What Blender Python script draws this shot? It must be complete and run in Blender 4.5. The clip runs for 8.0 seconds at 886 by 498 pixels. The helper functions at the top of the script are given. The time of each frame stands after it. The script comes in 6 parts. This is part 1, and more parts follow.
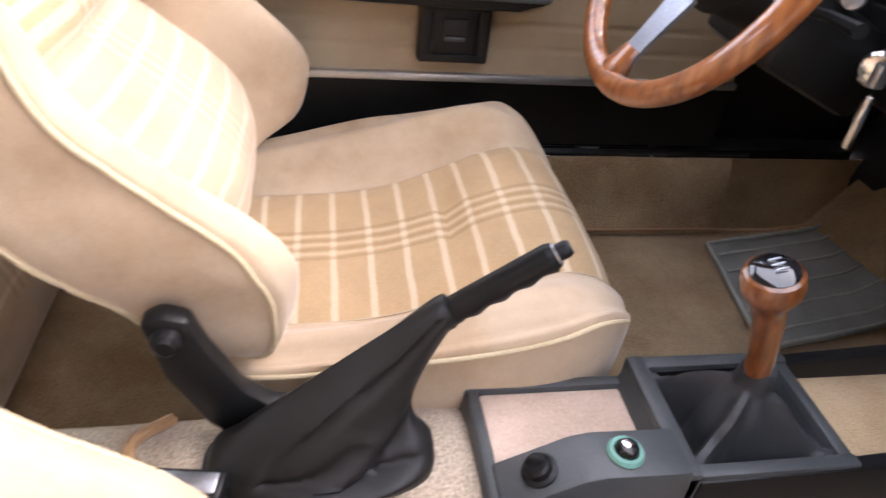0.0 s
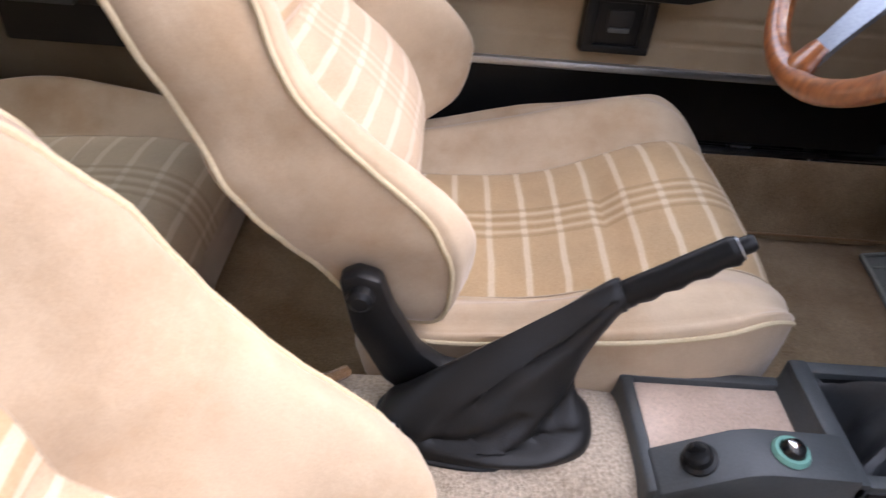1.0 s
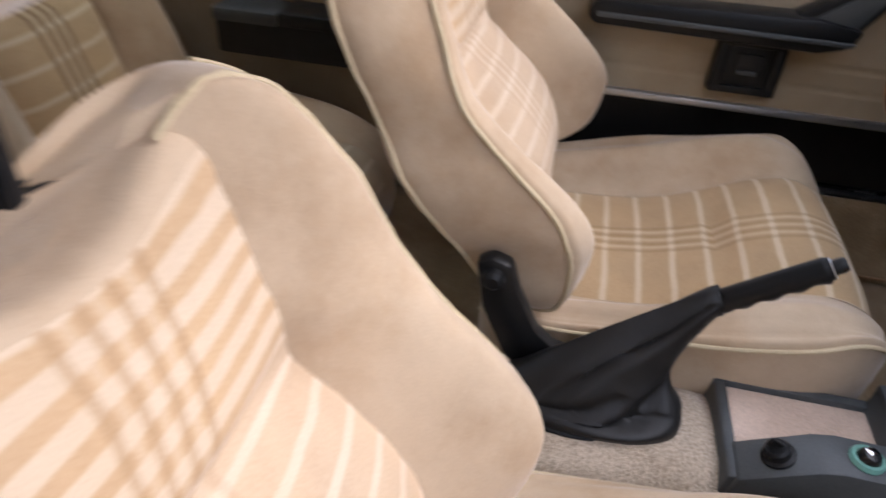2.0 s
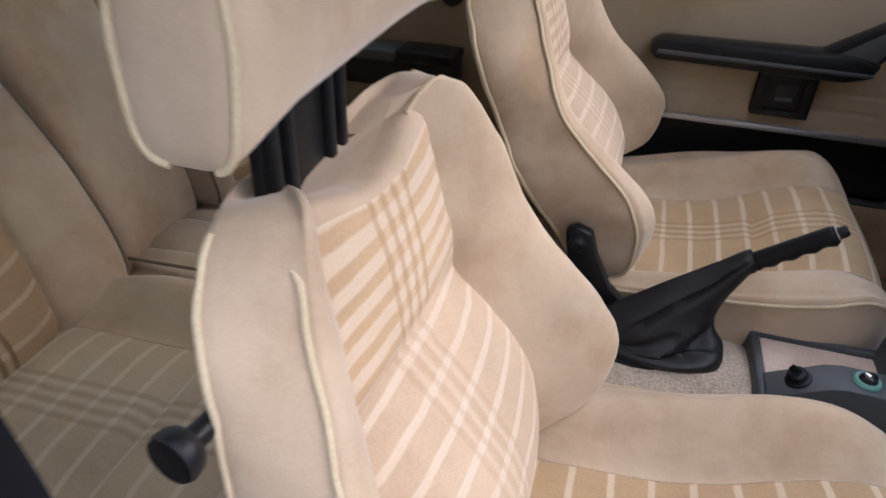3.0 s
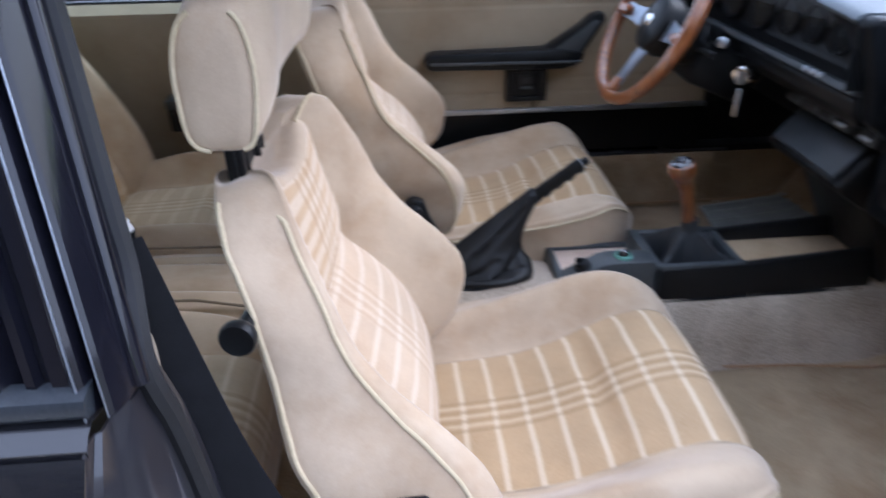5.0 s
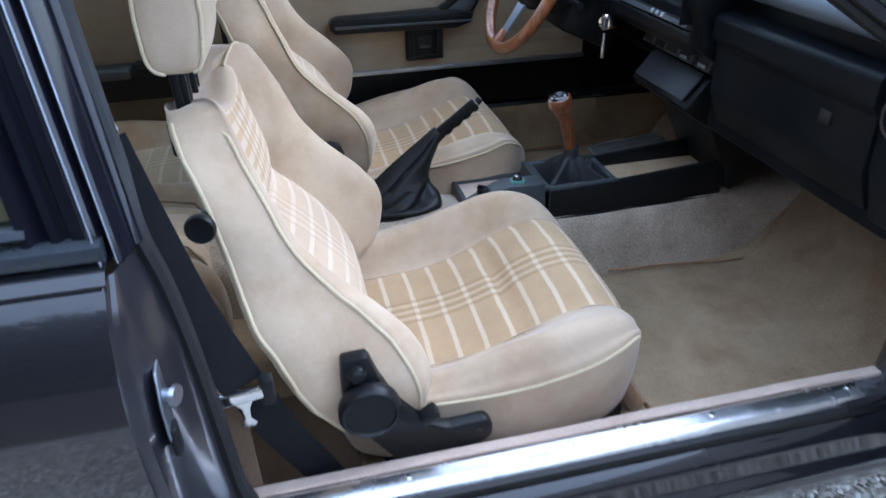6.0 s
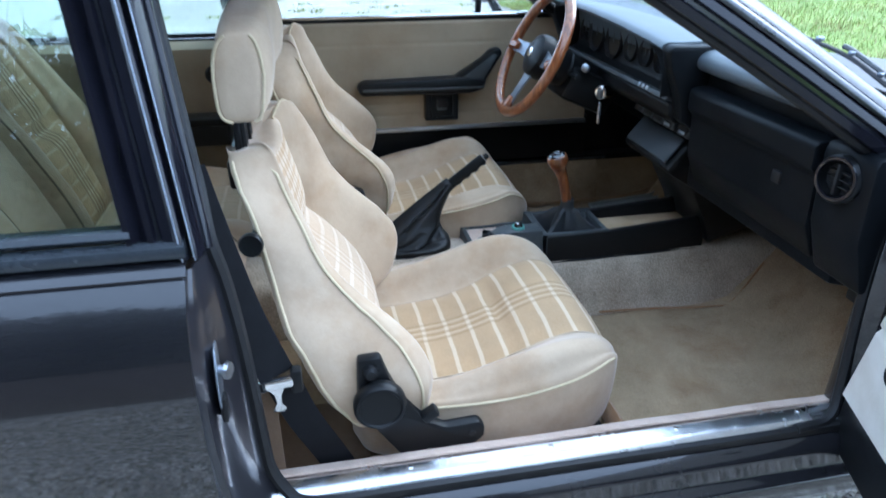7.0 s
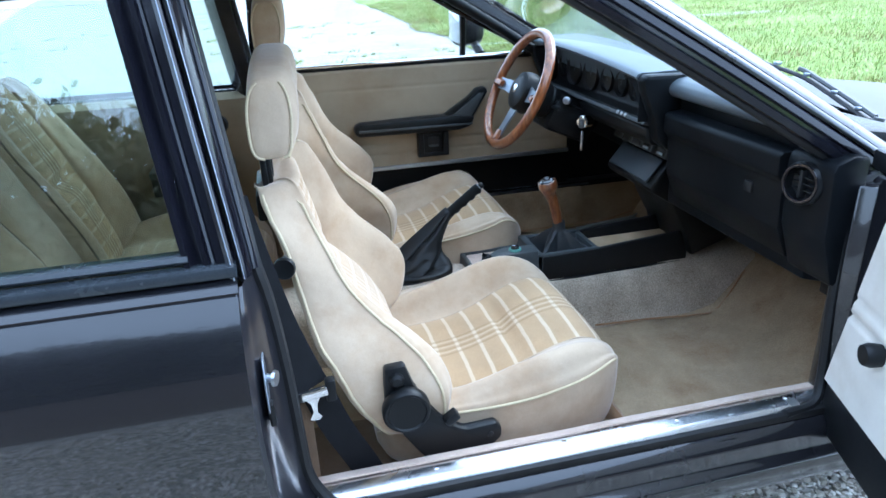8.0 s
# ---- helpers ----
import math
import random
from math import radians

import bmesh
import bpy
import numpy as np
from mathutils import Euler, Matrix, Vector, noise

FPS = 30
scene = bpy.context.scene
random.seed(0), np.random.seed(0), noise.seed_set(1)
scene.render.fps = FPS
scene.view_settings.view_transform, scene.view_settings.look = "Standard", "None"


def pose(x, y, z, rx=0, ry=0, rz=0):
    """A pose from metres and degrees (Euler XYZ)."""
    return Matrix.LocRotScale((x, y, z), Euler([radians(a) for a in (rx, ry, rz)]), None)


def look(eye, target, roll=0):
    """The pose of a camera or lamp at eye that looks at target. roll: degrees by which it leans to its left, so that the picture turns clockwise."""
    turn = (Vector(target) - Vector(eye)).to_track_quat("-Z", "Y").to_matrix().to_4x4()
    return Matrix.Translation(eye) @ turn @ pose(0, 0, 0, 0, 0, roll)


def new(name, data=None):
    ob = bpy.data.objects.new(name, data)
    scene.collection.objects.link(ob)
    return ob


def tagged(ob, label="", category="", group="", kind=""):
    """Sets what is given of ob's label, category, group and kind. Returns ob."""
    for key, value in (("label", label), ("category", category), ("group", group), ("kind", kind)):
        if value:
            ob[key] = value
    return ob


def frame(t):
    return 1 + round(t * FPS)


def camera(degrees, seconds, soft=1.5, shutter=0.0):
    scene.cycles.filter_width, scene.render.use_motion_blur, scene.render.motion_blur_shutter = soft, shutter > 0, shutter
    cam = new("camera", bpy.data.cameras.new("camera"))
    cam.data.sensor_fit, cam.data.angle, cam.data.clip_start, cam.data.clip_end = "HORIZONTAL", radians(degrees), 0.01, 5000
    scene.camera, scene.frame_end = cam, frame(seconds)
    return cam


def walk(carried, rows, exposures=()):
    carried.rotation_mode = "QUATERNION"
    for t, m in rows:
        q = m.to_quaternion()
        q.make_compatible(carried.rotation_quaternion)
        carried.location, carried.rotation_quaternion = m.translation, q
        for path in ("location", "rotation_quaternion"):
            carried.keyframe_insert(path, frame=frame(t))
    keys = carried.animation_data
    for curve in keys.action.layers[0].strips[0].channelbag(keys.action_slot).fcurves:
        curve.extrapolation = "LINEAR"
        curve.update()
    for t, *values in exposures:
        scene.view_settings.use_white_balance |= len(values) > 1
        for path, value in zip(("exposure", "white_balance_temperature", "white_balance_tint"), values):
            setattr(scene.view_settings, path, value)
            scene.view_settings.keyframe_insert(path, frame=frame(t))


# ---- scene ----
cam = camera(67.2, 8.0, shutter=0.5)
PATH = [
    (0, (0.199, -0.39, 0.994), (0.544, 1.173, -0.206), 6.9),
    (0.5, (0.151, -0.414, 0.998), (0.343, 1.153, -0.23), 6.1),
    (1, (0.118, -0.417, 0.997), (0.173, 1.145, -0.25), 5.2),
    (1.5, (0.099, -0.449, 0.991), (-0.002, 1.097, -0.273), 3.9),
    (2, (0.105, -0.55, 1.047), (-0.173, 1.022, -0.158), 3.8),
    (2.2, (0.111, -0.613, 1.076), (-0.322, 0.942, -0.104), 1.8),
    (3.3, (0.072, -0.898, 1.166), (-0.382, 0.762, 0.146), 2.5),
    (3.5, (0.062, -0.932, 1.205), (-0.396, 0.802, 0.32), 2.5),
    (4, (0.067, -1.026, 1.192), (-0.363, 0.708, 0.294), 0.7),
    (4.5, (0.069, -1.104, 1.185), (-0.236, 0.618, 0.215), -2.7),
    (5, (0.021, -1.164, 1.18), (0.157, 0.555, 0.166), -0.8),
    (5.2, (-0.007, -1.201, 1.189), (0.295, 0.486, 0.157), 0.8),
    (6.3, (-0.006, -1.46, 1.174), (0.367, 0.196, 0.115), -1.3),
    (6.5, (-0.002, -1.507, 1.185), (0.364, 0.153, 0.131), -0.1),
    (7, (-0.032, -1.58, 1.225), (0.315, 0.171, 0.324), 0.1),
    (7.5, (-0.088, -1.647, 1.233), (0.284, 0.129, 0.391), -1.5),
    (8, (-0.108, -1.691, 1.236), (0.299, 0.101, 0.446), -2.4),
]
EXPOSURES = [(0, 1.25, 6820, 28), (0.5, 1.03, 6650, 28), (1.0, 0.80, 6380, 26.5), (1.2, 0.68, 6380, 26), (2, 0.26, 6470, 24.5), (3.2, -0.04, 6270, 23.5), (3.5, 0.04, 6190, 23.5), (4.0, 0.18, 5960, 22.5), (5, 0.20, 5500, 20), (6.5, 0.23, 5080, 9), (8, 0.55, 5020, 6)]
walk(cam, [(t, look(eye, target, roll)) for t, eye, target, roll in PATH], EXPOSURES)

# ---- light ----
world = bpy.data.worlds.new("sky")
scene.world = world
world.use_nodes = True
wn = world.node_tree
sky = wn.nodes.new("ShaderNodeTexSky")
sky.sky_type = "NISHITA"
sky.sun_disc = False
sky.sun_elevation = radians(43)
sky.sun_rotation = radians(72)
sky.air_density, sky.dust_density, sky.ozone_density = 1.0, 3.0, 1.0
hazy = wn.nodes.new("ShaderNodeMixRGB")
hazy.inputs[0].default_value = 0.7
hazy.inputs[2].default_value = (7.0, 7.7, 8.6, 1)
wn.links.new(sky.outputs[0], hazy.inputs[1])
wn.links.new(hazy.outputs[0], wn.nodes["Background"].inputs[0])
wn.nodes["Background"].inputs[1].default_value = 0.385
sun_data = bpy.data.lights.new("sun", "SUN")
sun_data.energy, sun_data.angle, sun_data.color = 1.8, radians(34), (1.0, 0.98, 0.95)
sun = new("sun", sun_data)
sun.matrix_world = look((3.0, 1.0, 3.1), (0, 0, 0.3))


# ---- materials ----
def nodes_of(name):
    m = bpy.data.materials.new(name)
    m.use_nodes = True
    return m, m.node_tree.nodes, m.node_tree.links, m.node_tree.nodes["Principled BSDF"]


def noise_node(nt, links, scale, detail=4.0, rough=0.6, coord="Object"):
    tc = nt.new("ShaderNodeTexCoord")
    n = nt.new("ShaderNodeTexNoise")
    n.inputs["Scale"].default_value = scale
    n.inputs["Detail"].default_value = detail
    n.inputs["Roughness"].default_value = rough
    links.new(tc.outputs[coord], n.inputs["Vector"])
    return n.outputs["Fac"]


def ramp(nt, links, fac, stops):
    r = nt.new("ShaderNodeValToRGB")
    while len(r.color_ramp.elements) < len(stops):
        r.color_ramp.elements.new(0.5)
    for e, (p, c) in zip(r.color_ramp.elements, stops):
        e.position, e.color = p, (*c, 1)
    links.new(fac, r.inputs[0])
    return r.outputs[0]


def mix(nt, links, fac, a, b, mode="MIX"):
    n = nt.new("ShaderNodeMixRGB")
    n.blend_type = mode
    for socket, v in zip(n.inputs, (fac, a, b)):
        if isinstance(v, (int, float)):
            socket.default_value = v
        elif isinstance(v, tuple):
            socket.default_value = (*v, 1)
        else:
            links.new(v, socket)
    return n.outputs[0]


def math_node(nt, links, op, *vals):
    n = nt.new("ShaderNodeMath")
    n.operation = op
    for socket, v in zip(n.inputs, vals):
        if isinstance(v, (int, float)):
            socket.default_value = v
        else:
            links.new(v, socket)
    return n.outputs[0]


def bump(nt, links, bsdf, height, strength, distance=0.002):
    b = nt.new("ShaderNodeBump")
    b.inputs["Strength"].default_value = strength
    b.inputs["Distance"].default_value = distance
    links.new(height, b.inputs["Height"])
    links.new(b.outputs[0], bsdf.inputs["Normal"])


def surface(name, dark, light, rough, big=6.0, fine=250.0, strength=0.15, metal=0.0, coat=0.0, sheen=0.0, distance=0.001, spread=0.08, speckle=0.22, soil=None, lump=0.0, spec=0.5):
    """A surface with stains at one scale and grain at another."""
    m, nt, links, bsdf = nodes_of(name)
    stain = noise_node(nt, links, big, 5)
    grain = noise_node(nt, links, fine, 3)
    col = ramp(nt, links, stain, [(0.3, dark), (0.7, light)])
    col = mix(nt, links, speckle, col, ramp(nt, links, grain, [(0.3, tuple(c * 0.6 for c in dark)), (0.7, tuple(min(1, c * 1.25) for c in light))]))
    if soil is not None:
        tint, amount, size = soil
        blot = ramp(nt, links, noise_node(nt, links, size, 7, 0.65), [(0.46, (0, 0, 0)), (0.72, (1, 1, 1))])
        col = mix(nt, links, math_node(nt, links, "MULTIPLY", blot, amount), col, tint, "MULTIPLY")
    links.new(col, bsdf.inputs["Base Color"])
    r = math_node(nt, links, "MULTIPLY_ADD", stain, spread * 2, rough - spread)
    links.new(r, bsdf.inputs["Roughness"])
    bsdf.inputs["Metallic"].default_value = metal
    bsdf.inputs["Specular IOR Level"].default_value = spec
    bsdf.inputs["Coat Weight"].default_value = coat
    bsdf.inputs["Sheen Weight"].default_value = sheen
    bsdf.inputs["Sheen Roughness"].default_value = 0.4
    if strength:
        height = math_node(nt, links, "MULTIPLY_ADD", noise_node(nt, links, 16, 3), lump, grain) if lump else grain
        bump(nt, links, bsdf, height, strength, distance)
    return m


def striped_velour(name, base, dark, pale, period=0.05, half=0.0028, weight=0.72, thread=0.45):
    """Plaid velour: pale threads across, four dark threads along the middle; the map is in metres."""
    m, nt, links, bsdf = nodes_of(name)
    uv = nt.new("ShaderNodeUVMap")
    sep = nt.new("ShaderNodeSeparateXYZ")
    links.new(uv.outputs[0], sep.inputs[0])
    wobble = noise_node(nt, links, 14, 2)
    u = math_node(nt, links, "MULTIPLY_ADD", wobble, 0.006, sep.outputs[0])
    v = math_node(nt, links, "MULTIPLY_ADD", wobble, 0.006, sep.outputs[1])

    def lines(x, p, half, soft, shift=0.0):
        a = math_node(nt, links, "ADD", x, shift + 50 * p)
        f = math_node(nt, links, "MODULO", a, p)
        d = math_node(nt, links, "ABSOLUTE", math_node(nt, links, "SUBTRACT", f, p / 2))
        mr = nt.new("ShaderNodeMapRange")
        mr.interpolation_type = "SMOOTHSTEP"
        for k, val in zip(("From Min", "From Max", "To Min", "To Max"), (half, half + soft, 1.0, 0.0)):
            mr.inputs[k].default_value = val
        links.new(d, mr.inputs["Value"])
        return mr.outputs[0]

    stain = noise_node(nt, links, 9, 5)
    grain = noise_node(nt, links, 420, 2)
    col = ramp(nt, links, stain, [(0.3, tuple(c * 0.86 for c in base)), (0.7, tuple(c * 1.1 for c in base))])
    across = lines(v, period, half, 0.0032)
    col = mix(nt, links, math_node(nt, links, "MULTIPLY", across, weight), col, pale)
    band = lines(math_node(nt, links, "ADD", u, 0.0), 1.0, 0.034, 0.003, 0.5)
    along = math_node(nt, links, "MULTIPLY", lines(u, 0.02, 0.0022, 0.003), band)
    col = mix(nt, links, math_node(nt, links, "MULTIPLY", along, thread), col, dark)
    light_along = math_node(nt, links, "MULTIPLY", lines(u, 0.02, 0.0016, 0.003, 0.01), band)
    col = mix(nt, links, math_node(nt, links, "MULTIPLY", light_along, 0.35), col, pale)
    worn = ramp(nt, links, noise_node(nt, links, 5.5, 7, 0.65), [(0.42, (0, 0, 0)), (0.74, (1, 1, 1))])
    col = mix(nt, links, math_node(nt, links, "MULTIPLY", worn, 0.5), col, (0.80, 0.70, 0.58), "MULTIPLY")
    col = mix(nt, links, 0.15, col, ramp(nt, links, grain, [(0.3, tuple(c * 0.5 for c in base)), (0.7, pale)]))
    links.new(col, bsdf.inputs["Base Color"])
    bsdf.inputs["Roughness"].default_value = 0.9
    bsdf.inputs["Sheen Weight"].default_value = 0.2
    bsdf.inputs["Sheen Roughness"].default_value = 0.4
    relief = math_node(nt, links, "MULTIPLY_ADD", grain, 0.3, math_node(nt, links, "ADD", across, along))
    bump(nt, links, bsdf, relief, 0.25, 0.001)
    return m


VELOUR = surface("cream_velour", (0.44, 0.331, 0.223), (0.575, 0.448, 0.312), 0.95, 9, 500, 0.22, sheen=0.35, speckle=0.09, soil=((0.78, 0.66, 0.53), 0.75, 6.0), lump=9.0)
PLAID = striped_velour("plaid_velour", (0.45, 0.30, 0.155), (0.25, 0.15, 0.06), (0.70, 0.58, 0.42))
PLAID_REAR_SEAT = striped_velour("plaid_rear_seat_velour", (0.53, 0.41, 0.27), (0.34, 0.235, 0.135), (0.72, 0.61, 0.46))
PLAID_BACK = striped_velour("plaid_back_velour", (0.52, 0.35, 0.195), (0.38, 0.235, 0.115), (0.655, 0.54, 0.405), 0.0245, 0.0048, 0.8, 0.6)
PLAID_LUMBAR = striped_velour("plaid_lumbar_velour", (0.53, 0.39, 0.26), (0.44, 0.305, 0.19), (0.655, 0.545, 0.42), 0.038, 0.0030, 0.8, 0.4)
PLAID_REAR = striped_velour("plaid_rear_velour", (0.44, 0.30, 0.155), (0.17, 0.09, 0.035), (0.66, 0.55, 0.40), 0.05, 0.0028, 0.6, 0.85)
PIPING = surface("piping_cord", (0.51, 0.41, 0.25), (0.62, 0.515, 0.34), 0.7, 20, 300, 0.1)
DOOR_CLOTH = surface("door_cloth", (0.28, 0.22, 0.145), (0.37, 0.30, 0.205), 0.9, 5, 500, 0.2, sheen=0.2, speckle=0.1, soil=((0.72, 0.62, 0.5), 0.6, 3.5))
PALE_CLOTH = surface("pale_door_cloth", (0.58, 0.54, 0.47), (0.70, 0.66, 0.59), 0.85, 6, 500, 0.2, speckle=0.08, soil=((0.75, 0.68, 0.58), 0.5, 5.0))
SEAM = surface("dark_seam", (0.15, 0.115, 0.075), (0.22, 0.17, 0.115), 0.9, 20, 200, 0.1)
STITCH = surface("brown_seam", (0.40, 0.315, 0.22), (0.50, 0.40, 0.29), 0.9, 20, 200, 0.1)
CARPET = surface("tan_carpet", (0.265, 0.185, 0.102), (0.475, 0.348, 0.208), 0.97, 8, 300, 0.9, sheen=0.2, distance=0.003, speckle=0.4, soil=((0.60, 0.46, 0.33), 0.85, 5.0))
CARPET_RUST = surface("rust_carpet", (0.30, 0.16, 0.07), (0.42, 0.25, 0.13), 0.97, 9, 300, 0.9, sheen=0.3, distance=0.003)
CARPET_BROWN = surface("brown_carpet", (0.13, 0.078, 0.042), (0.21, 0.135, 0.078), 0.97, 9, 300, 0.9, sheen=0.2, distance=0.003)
CARPET_GREY = surface("worn_pale_carpet", (0.27, 0.195, 0.125), (0.68, 0.575, 0.45), 0.97, 10, 260, 1.0, speckle=0.45, sheen=0.2, distance=0.004)
CARPET_PINK = surface("worn_pink_carpet", (0.50, 0.36, 0.265), (0.72, 0.56, 0.45), 0.97, 12, 320, 0.8, sheen=0.3, distance=0.003)
CARPET_SAND = surface("sand_carpet", (0.42, 0.29, 0.16), (0.58, 0.43, 0.27), 0.97, 12, 320, 0.8, distance=0.003)
BLACK = surface("black_plastic", (0.006, 0.0065, 0.007), (0.012, 0.0125, 0.0135), 0.36, 9, 420, 0.25, spec=0.24)
GREY_PLASTIC = surface("faded_black_plastic", (0.042, 0.048, 0.051), (0.068, 0.076, 0.080), 0.46, 9, 420, 0.3)
LID = surface("faded_lid", (0.03, 0.036, 0.042), (0.05, 0.058, 0.066), 0.4, 9, 420, 0.2)
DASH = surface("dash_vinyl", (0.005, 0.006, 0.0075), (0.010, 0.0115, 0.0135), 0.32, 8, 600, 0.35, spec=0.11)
# paler blue-grey copy of DASH: windscreen skylight put into the colour of the tops
DASH_TOP = surface("skylit_dash_vinyl", (0.085, 0.100, 0.115), (0.115, 0.135, 0.155), 0.40, 8, 600, 0.35)
STRIP = surface("dull_strip", (0.10, 0.105, 0.115), (0.17, 0.175, 0.19), 0.34, 14, 200, 0.05, metal=1.0)
SCREEN_STRIP = surface("screen_strip", (0.065, 0.068, 0.074), (0.12, 0.124, 0.132), 0.28, 14, 200, 0.05, metal=1.0)
GLOSS = surface("gloss_black", (0.006, 0.006, 0.008), (0.010, 0.010, 0.013), 0.07, 12, 200, 0.0, coat=1.0)
VINYL = surface("black_leatherette", (0.008, 0.008, 0.008), (0.014, 0.0138, 0.014), 0.42, 12, 500, 0.3, spec=0.34)
GAITER = surface("faded_gaiter", (0.020, 0.022, 0.025), (0.044, 0.048, 0.053), 0.55, 14, 420, 0.3)
RUBBER = surface("black_rubber", (0.005, 0.005, 0.006), (0.010, 0.010, 0.011), 0.55, 10, 200, 0.2)
MAT = surface("mat_rubber", (0.18, 0.20, 0.19), (0.29, 0.31, 0.295), 0.6, 10, 300, 0.3)
MAT_RIB = surface("pale_mat_rib", (0.30, 0.32, 0.30), (0.44, 0.46, 0.43), 0.7, 20, 300, 0.2)
PAINT = surface("black_paint", (0.009, 0.009, 0.011), (0.015, 0.0145, 0.017), 0.26, 3, 900, 0.0, coat=0.95, spread=0.05, spec=0.28)
JAMB = surface("jamb_paint", (0.008, 0.008, 0.011), (0.015, 0.015, 0.020), 0.34, 5, 500, 0.06, coat=0.6)
# paler uncoated black: a dim grey reflection is put into the bonnet's colour
DULL_PAINT = surface("dull_bonnet_paint", (0.016, 0.017, 0.019), (0.030, 0.031, 0.034), 0.5, 4, 500, 0.05)
TRIM = surface("satin_black_trim", (0.006, 0.006, 0.009), (0.010, 0.010, 0.015), 0.12, 8, 300, 0.03, coat=0.0, spec=0.45)
# black moulding lightened towards blue: the sky's reflection is put into the base colour
SATIN = surface("sky_toned_moulding", (0.020, 0.024, 0.029), (0.038, 0.044, 0.051), 0.26, 9, 300, 0.05)
CHROME = surface("chrome", (0.75, 0.76, 0.78), (0.88, 0.88, 0.9), 0.14, 12, 200, 0.0, metal=1.0, spread=0.05)
ALU = surface("worn_aluminium", (0.62, 0.63, 0.65), (0.82, 0.83, 0.85), 0.25, 14, 260, 0.08, metal=1.0, spread=0.14)
MIRROR = surface("mirror_glass", (0.40, 0.46, 0.50), (0.44, 0.50, 0.55), 0.03, 12, 200, 0.0, metal=1.0, spread=0.01)
STEEL = surface("brushed_steel", (0.42, 0.45, 0.50), (0.60, 0.63, 0.67), 0.35, 10, 300, 0.05, metal=1.0)
SPOKE = surface("dull_brushed_steel", (0.26, 0.29, 0.34), (0.38, 0.41, 0.46), 0.38, 10, 300, 0.05, metal=1.0)
GREEN_RING = surface("green_plastic", (0.11, 0.28, 0.23), (0.16, 0.38, 0.32), 0.35, 20, 300, 0.1)
DIAL = surface("dark_dial", (0.006, 0.007, 0.008), (0.012, 0.013, 0.014), 0.25, 20, 300, 0.0)
WEBBING = surface("belt_webbing", (0.010, 0.010, 0.011), (0.016, 0.016, 0.018), 0.7, 30, 700, 0.5, spec=0.15)
HEADLINING = surface("headlining", (0.40, 0.36, 0.29), (0.48, 0.43, 0.35), 0.95, 5, 300, 0.2)


def wood_material(name, tone):
    """Varnished wood; tone scales its browns."""
    m, nt, links, bsdf = nodes_of(name)
    tc = nt.new("ShaderNodeTexCoord")
    mp = nt.new("ShaderNodeMapping")
    mp.inputs["Scale"].default_value = (60, 60, 9)
    links.new(tc.outputs["Object"], mp.inputs["Vector"])
    n = nt.new("ShaderNodeTexNoise")
    n.inputs["Scale"].default_value, n.inputs["Detail"].default_value = 2.0, 6
    links.new(mp.outputs[0], n.inputs["Vector"])
    links.new(ramp(nt, links, n.outputs["Fac"], [(k, tuple(c * tone for c in rgb)) for k, rgb in ((0.25, (0.10, 0.028, 0.008)), (0.5, (0.24, 0.075, 0.02)), (0.75, (0.36, 0.13, 0.035)))]), bsdf.inputs["Base Color"])
    bsdf.inputs["Roughness"].default_value = 0.28
    bsdf.inputs["Coat Weight"].default_value = 1.0
    bsdf.inputs["Coat Roughness"].default_value = 0.05
    return m


WOOD = wood_material("varnished_mahogany", 1.0)
DARK_WOOD = wood_material("dark_mahogany", 0.7)


def glass_material(name, tint, mirror):
    """Clear sheet with a mirror share that grows towards grazing views."""
    m, nt, links, bsdf = nodes_of(name)
    nt.remove(bsdf)
    clear = nt.new("ShaderNodeBsdfTransparent")
    clear.inputs[0].default_value = (*tint, 1)
    gloss = nt.new("ShaderNodeBsdfGlossy")
    gloss.inputs["Roughness"].default_value = 0.0
    lw = nt.new("ShaderNodeLayerWeight")
    lw.inputs["Blend"].default_value = 0.5
    edge = math_node(nt, links, "POWER", lw.outputs["Facing"], 5.0)
    gloss_fac = math_node(nt, links, "MULTIPLY_ADD", edge, 0.9, mirror)
    ms = nt.new("ShaderNodeMixShader")
    links.new(gloss_fac, ms.inputs[0])
    links.new(clear.outputs[0], ms.inputs[1])
    links.new(gloss.outputs[0], ms.inputs[2])
    links.new(ms.outputs[0], nt["Material Output"].inputs[0])
    return m


SIDE_GLASS = glass_material("tinted_side_glass", (0.84, 0.91, 0.87), 0.105)
GLASS = glass_material("window_glass", (0.945, 0.965, 0.955), 0.06)


def ground_material(name, stops, scale_big, scale_fine, strength):
    m, nt, links, bsdf = nodes_of(name)
    big = noise_node(nt, links, scale_big, 6)
    tc = nt.new("ShaderNodeTexCoord")
    vor = nt.new("ShaderNodeTexVoronoi")
    vor.inputs["Scale"].default_value = scale_fine
    links.new(tc.outputs["Object"], vor.inputs["Vector"])
    col = ramp(nt, links, big, stops)
    stone = nt.new("ShaderNodeSeparateColor")
    links.new(vor.outputs["Color"], stone.inputs[0])
    shade = ramp(nt, links, stone.outputs[0], [(0.0, (0.45, 0.45, 0.44)), (1.0, (1.25, 1.22, 1.18))])
    links.new(mix(nt, links, 0.8, col, shade, "MULTIPLY"), bsdf.inputs["Base Color"])
    bsdf.inputs["Roughness"].default_value = 0.95
    bump(nt, links, bsdf, vor.outputs["Distance"], strength, 0.01)
    return m


GRAVEL = ground_material("pale_gravel", [(0.3, (0.34, 0.325, 0.29)), (0.7, (0.48, 0.462, 0.42))], 0.8, 55, 0.7)
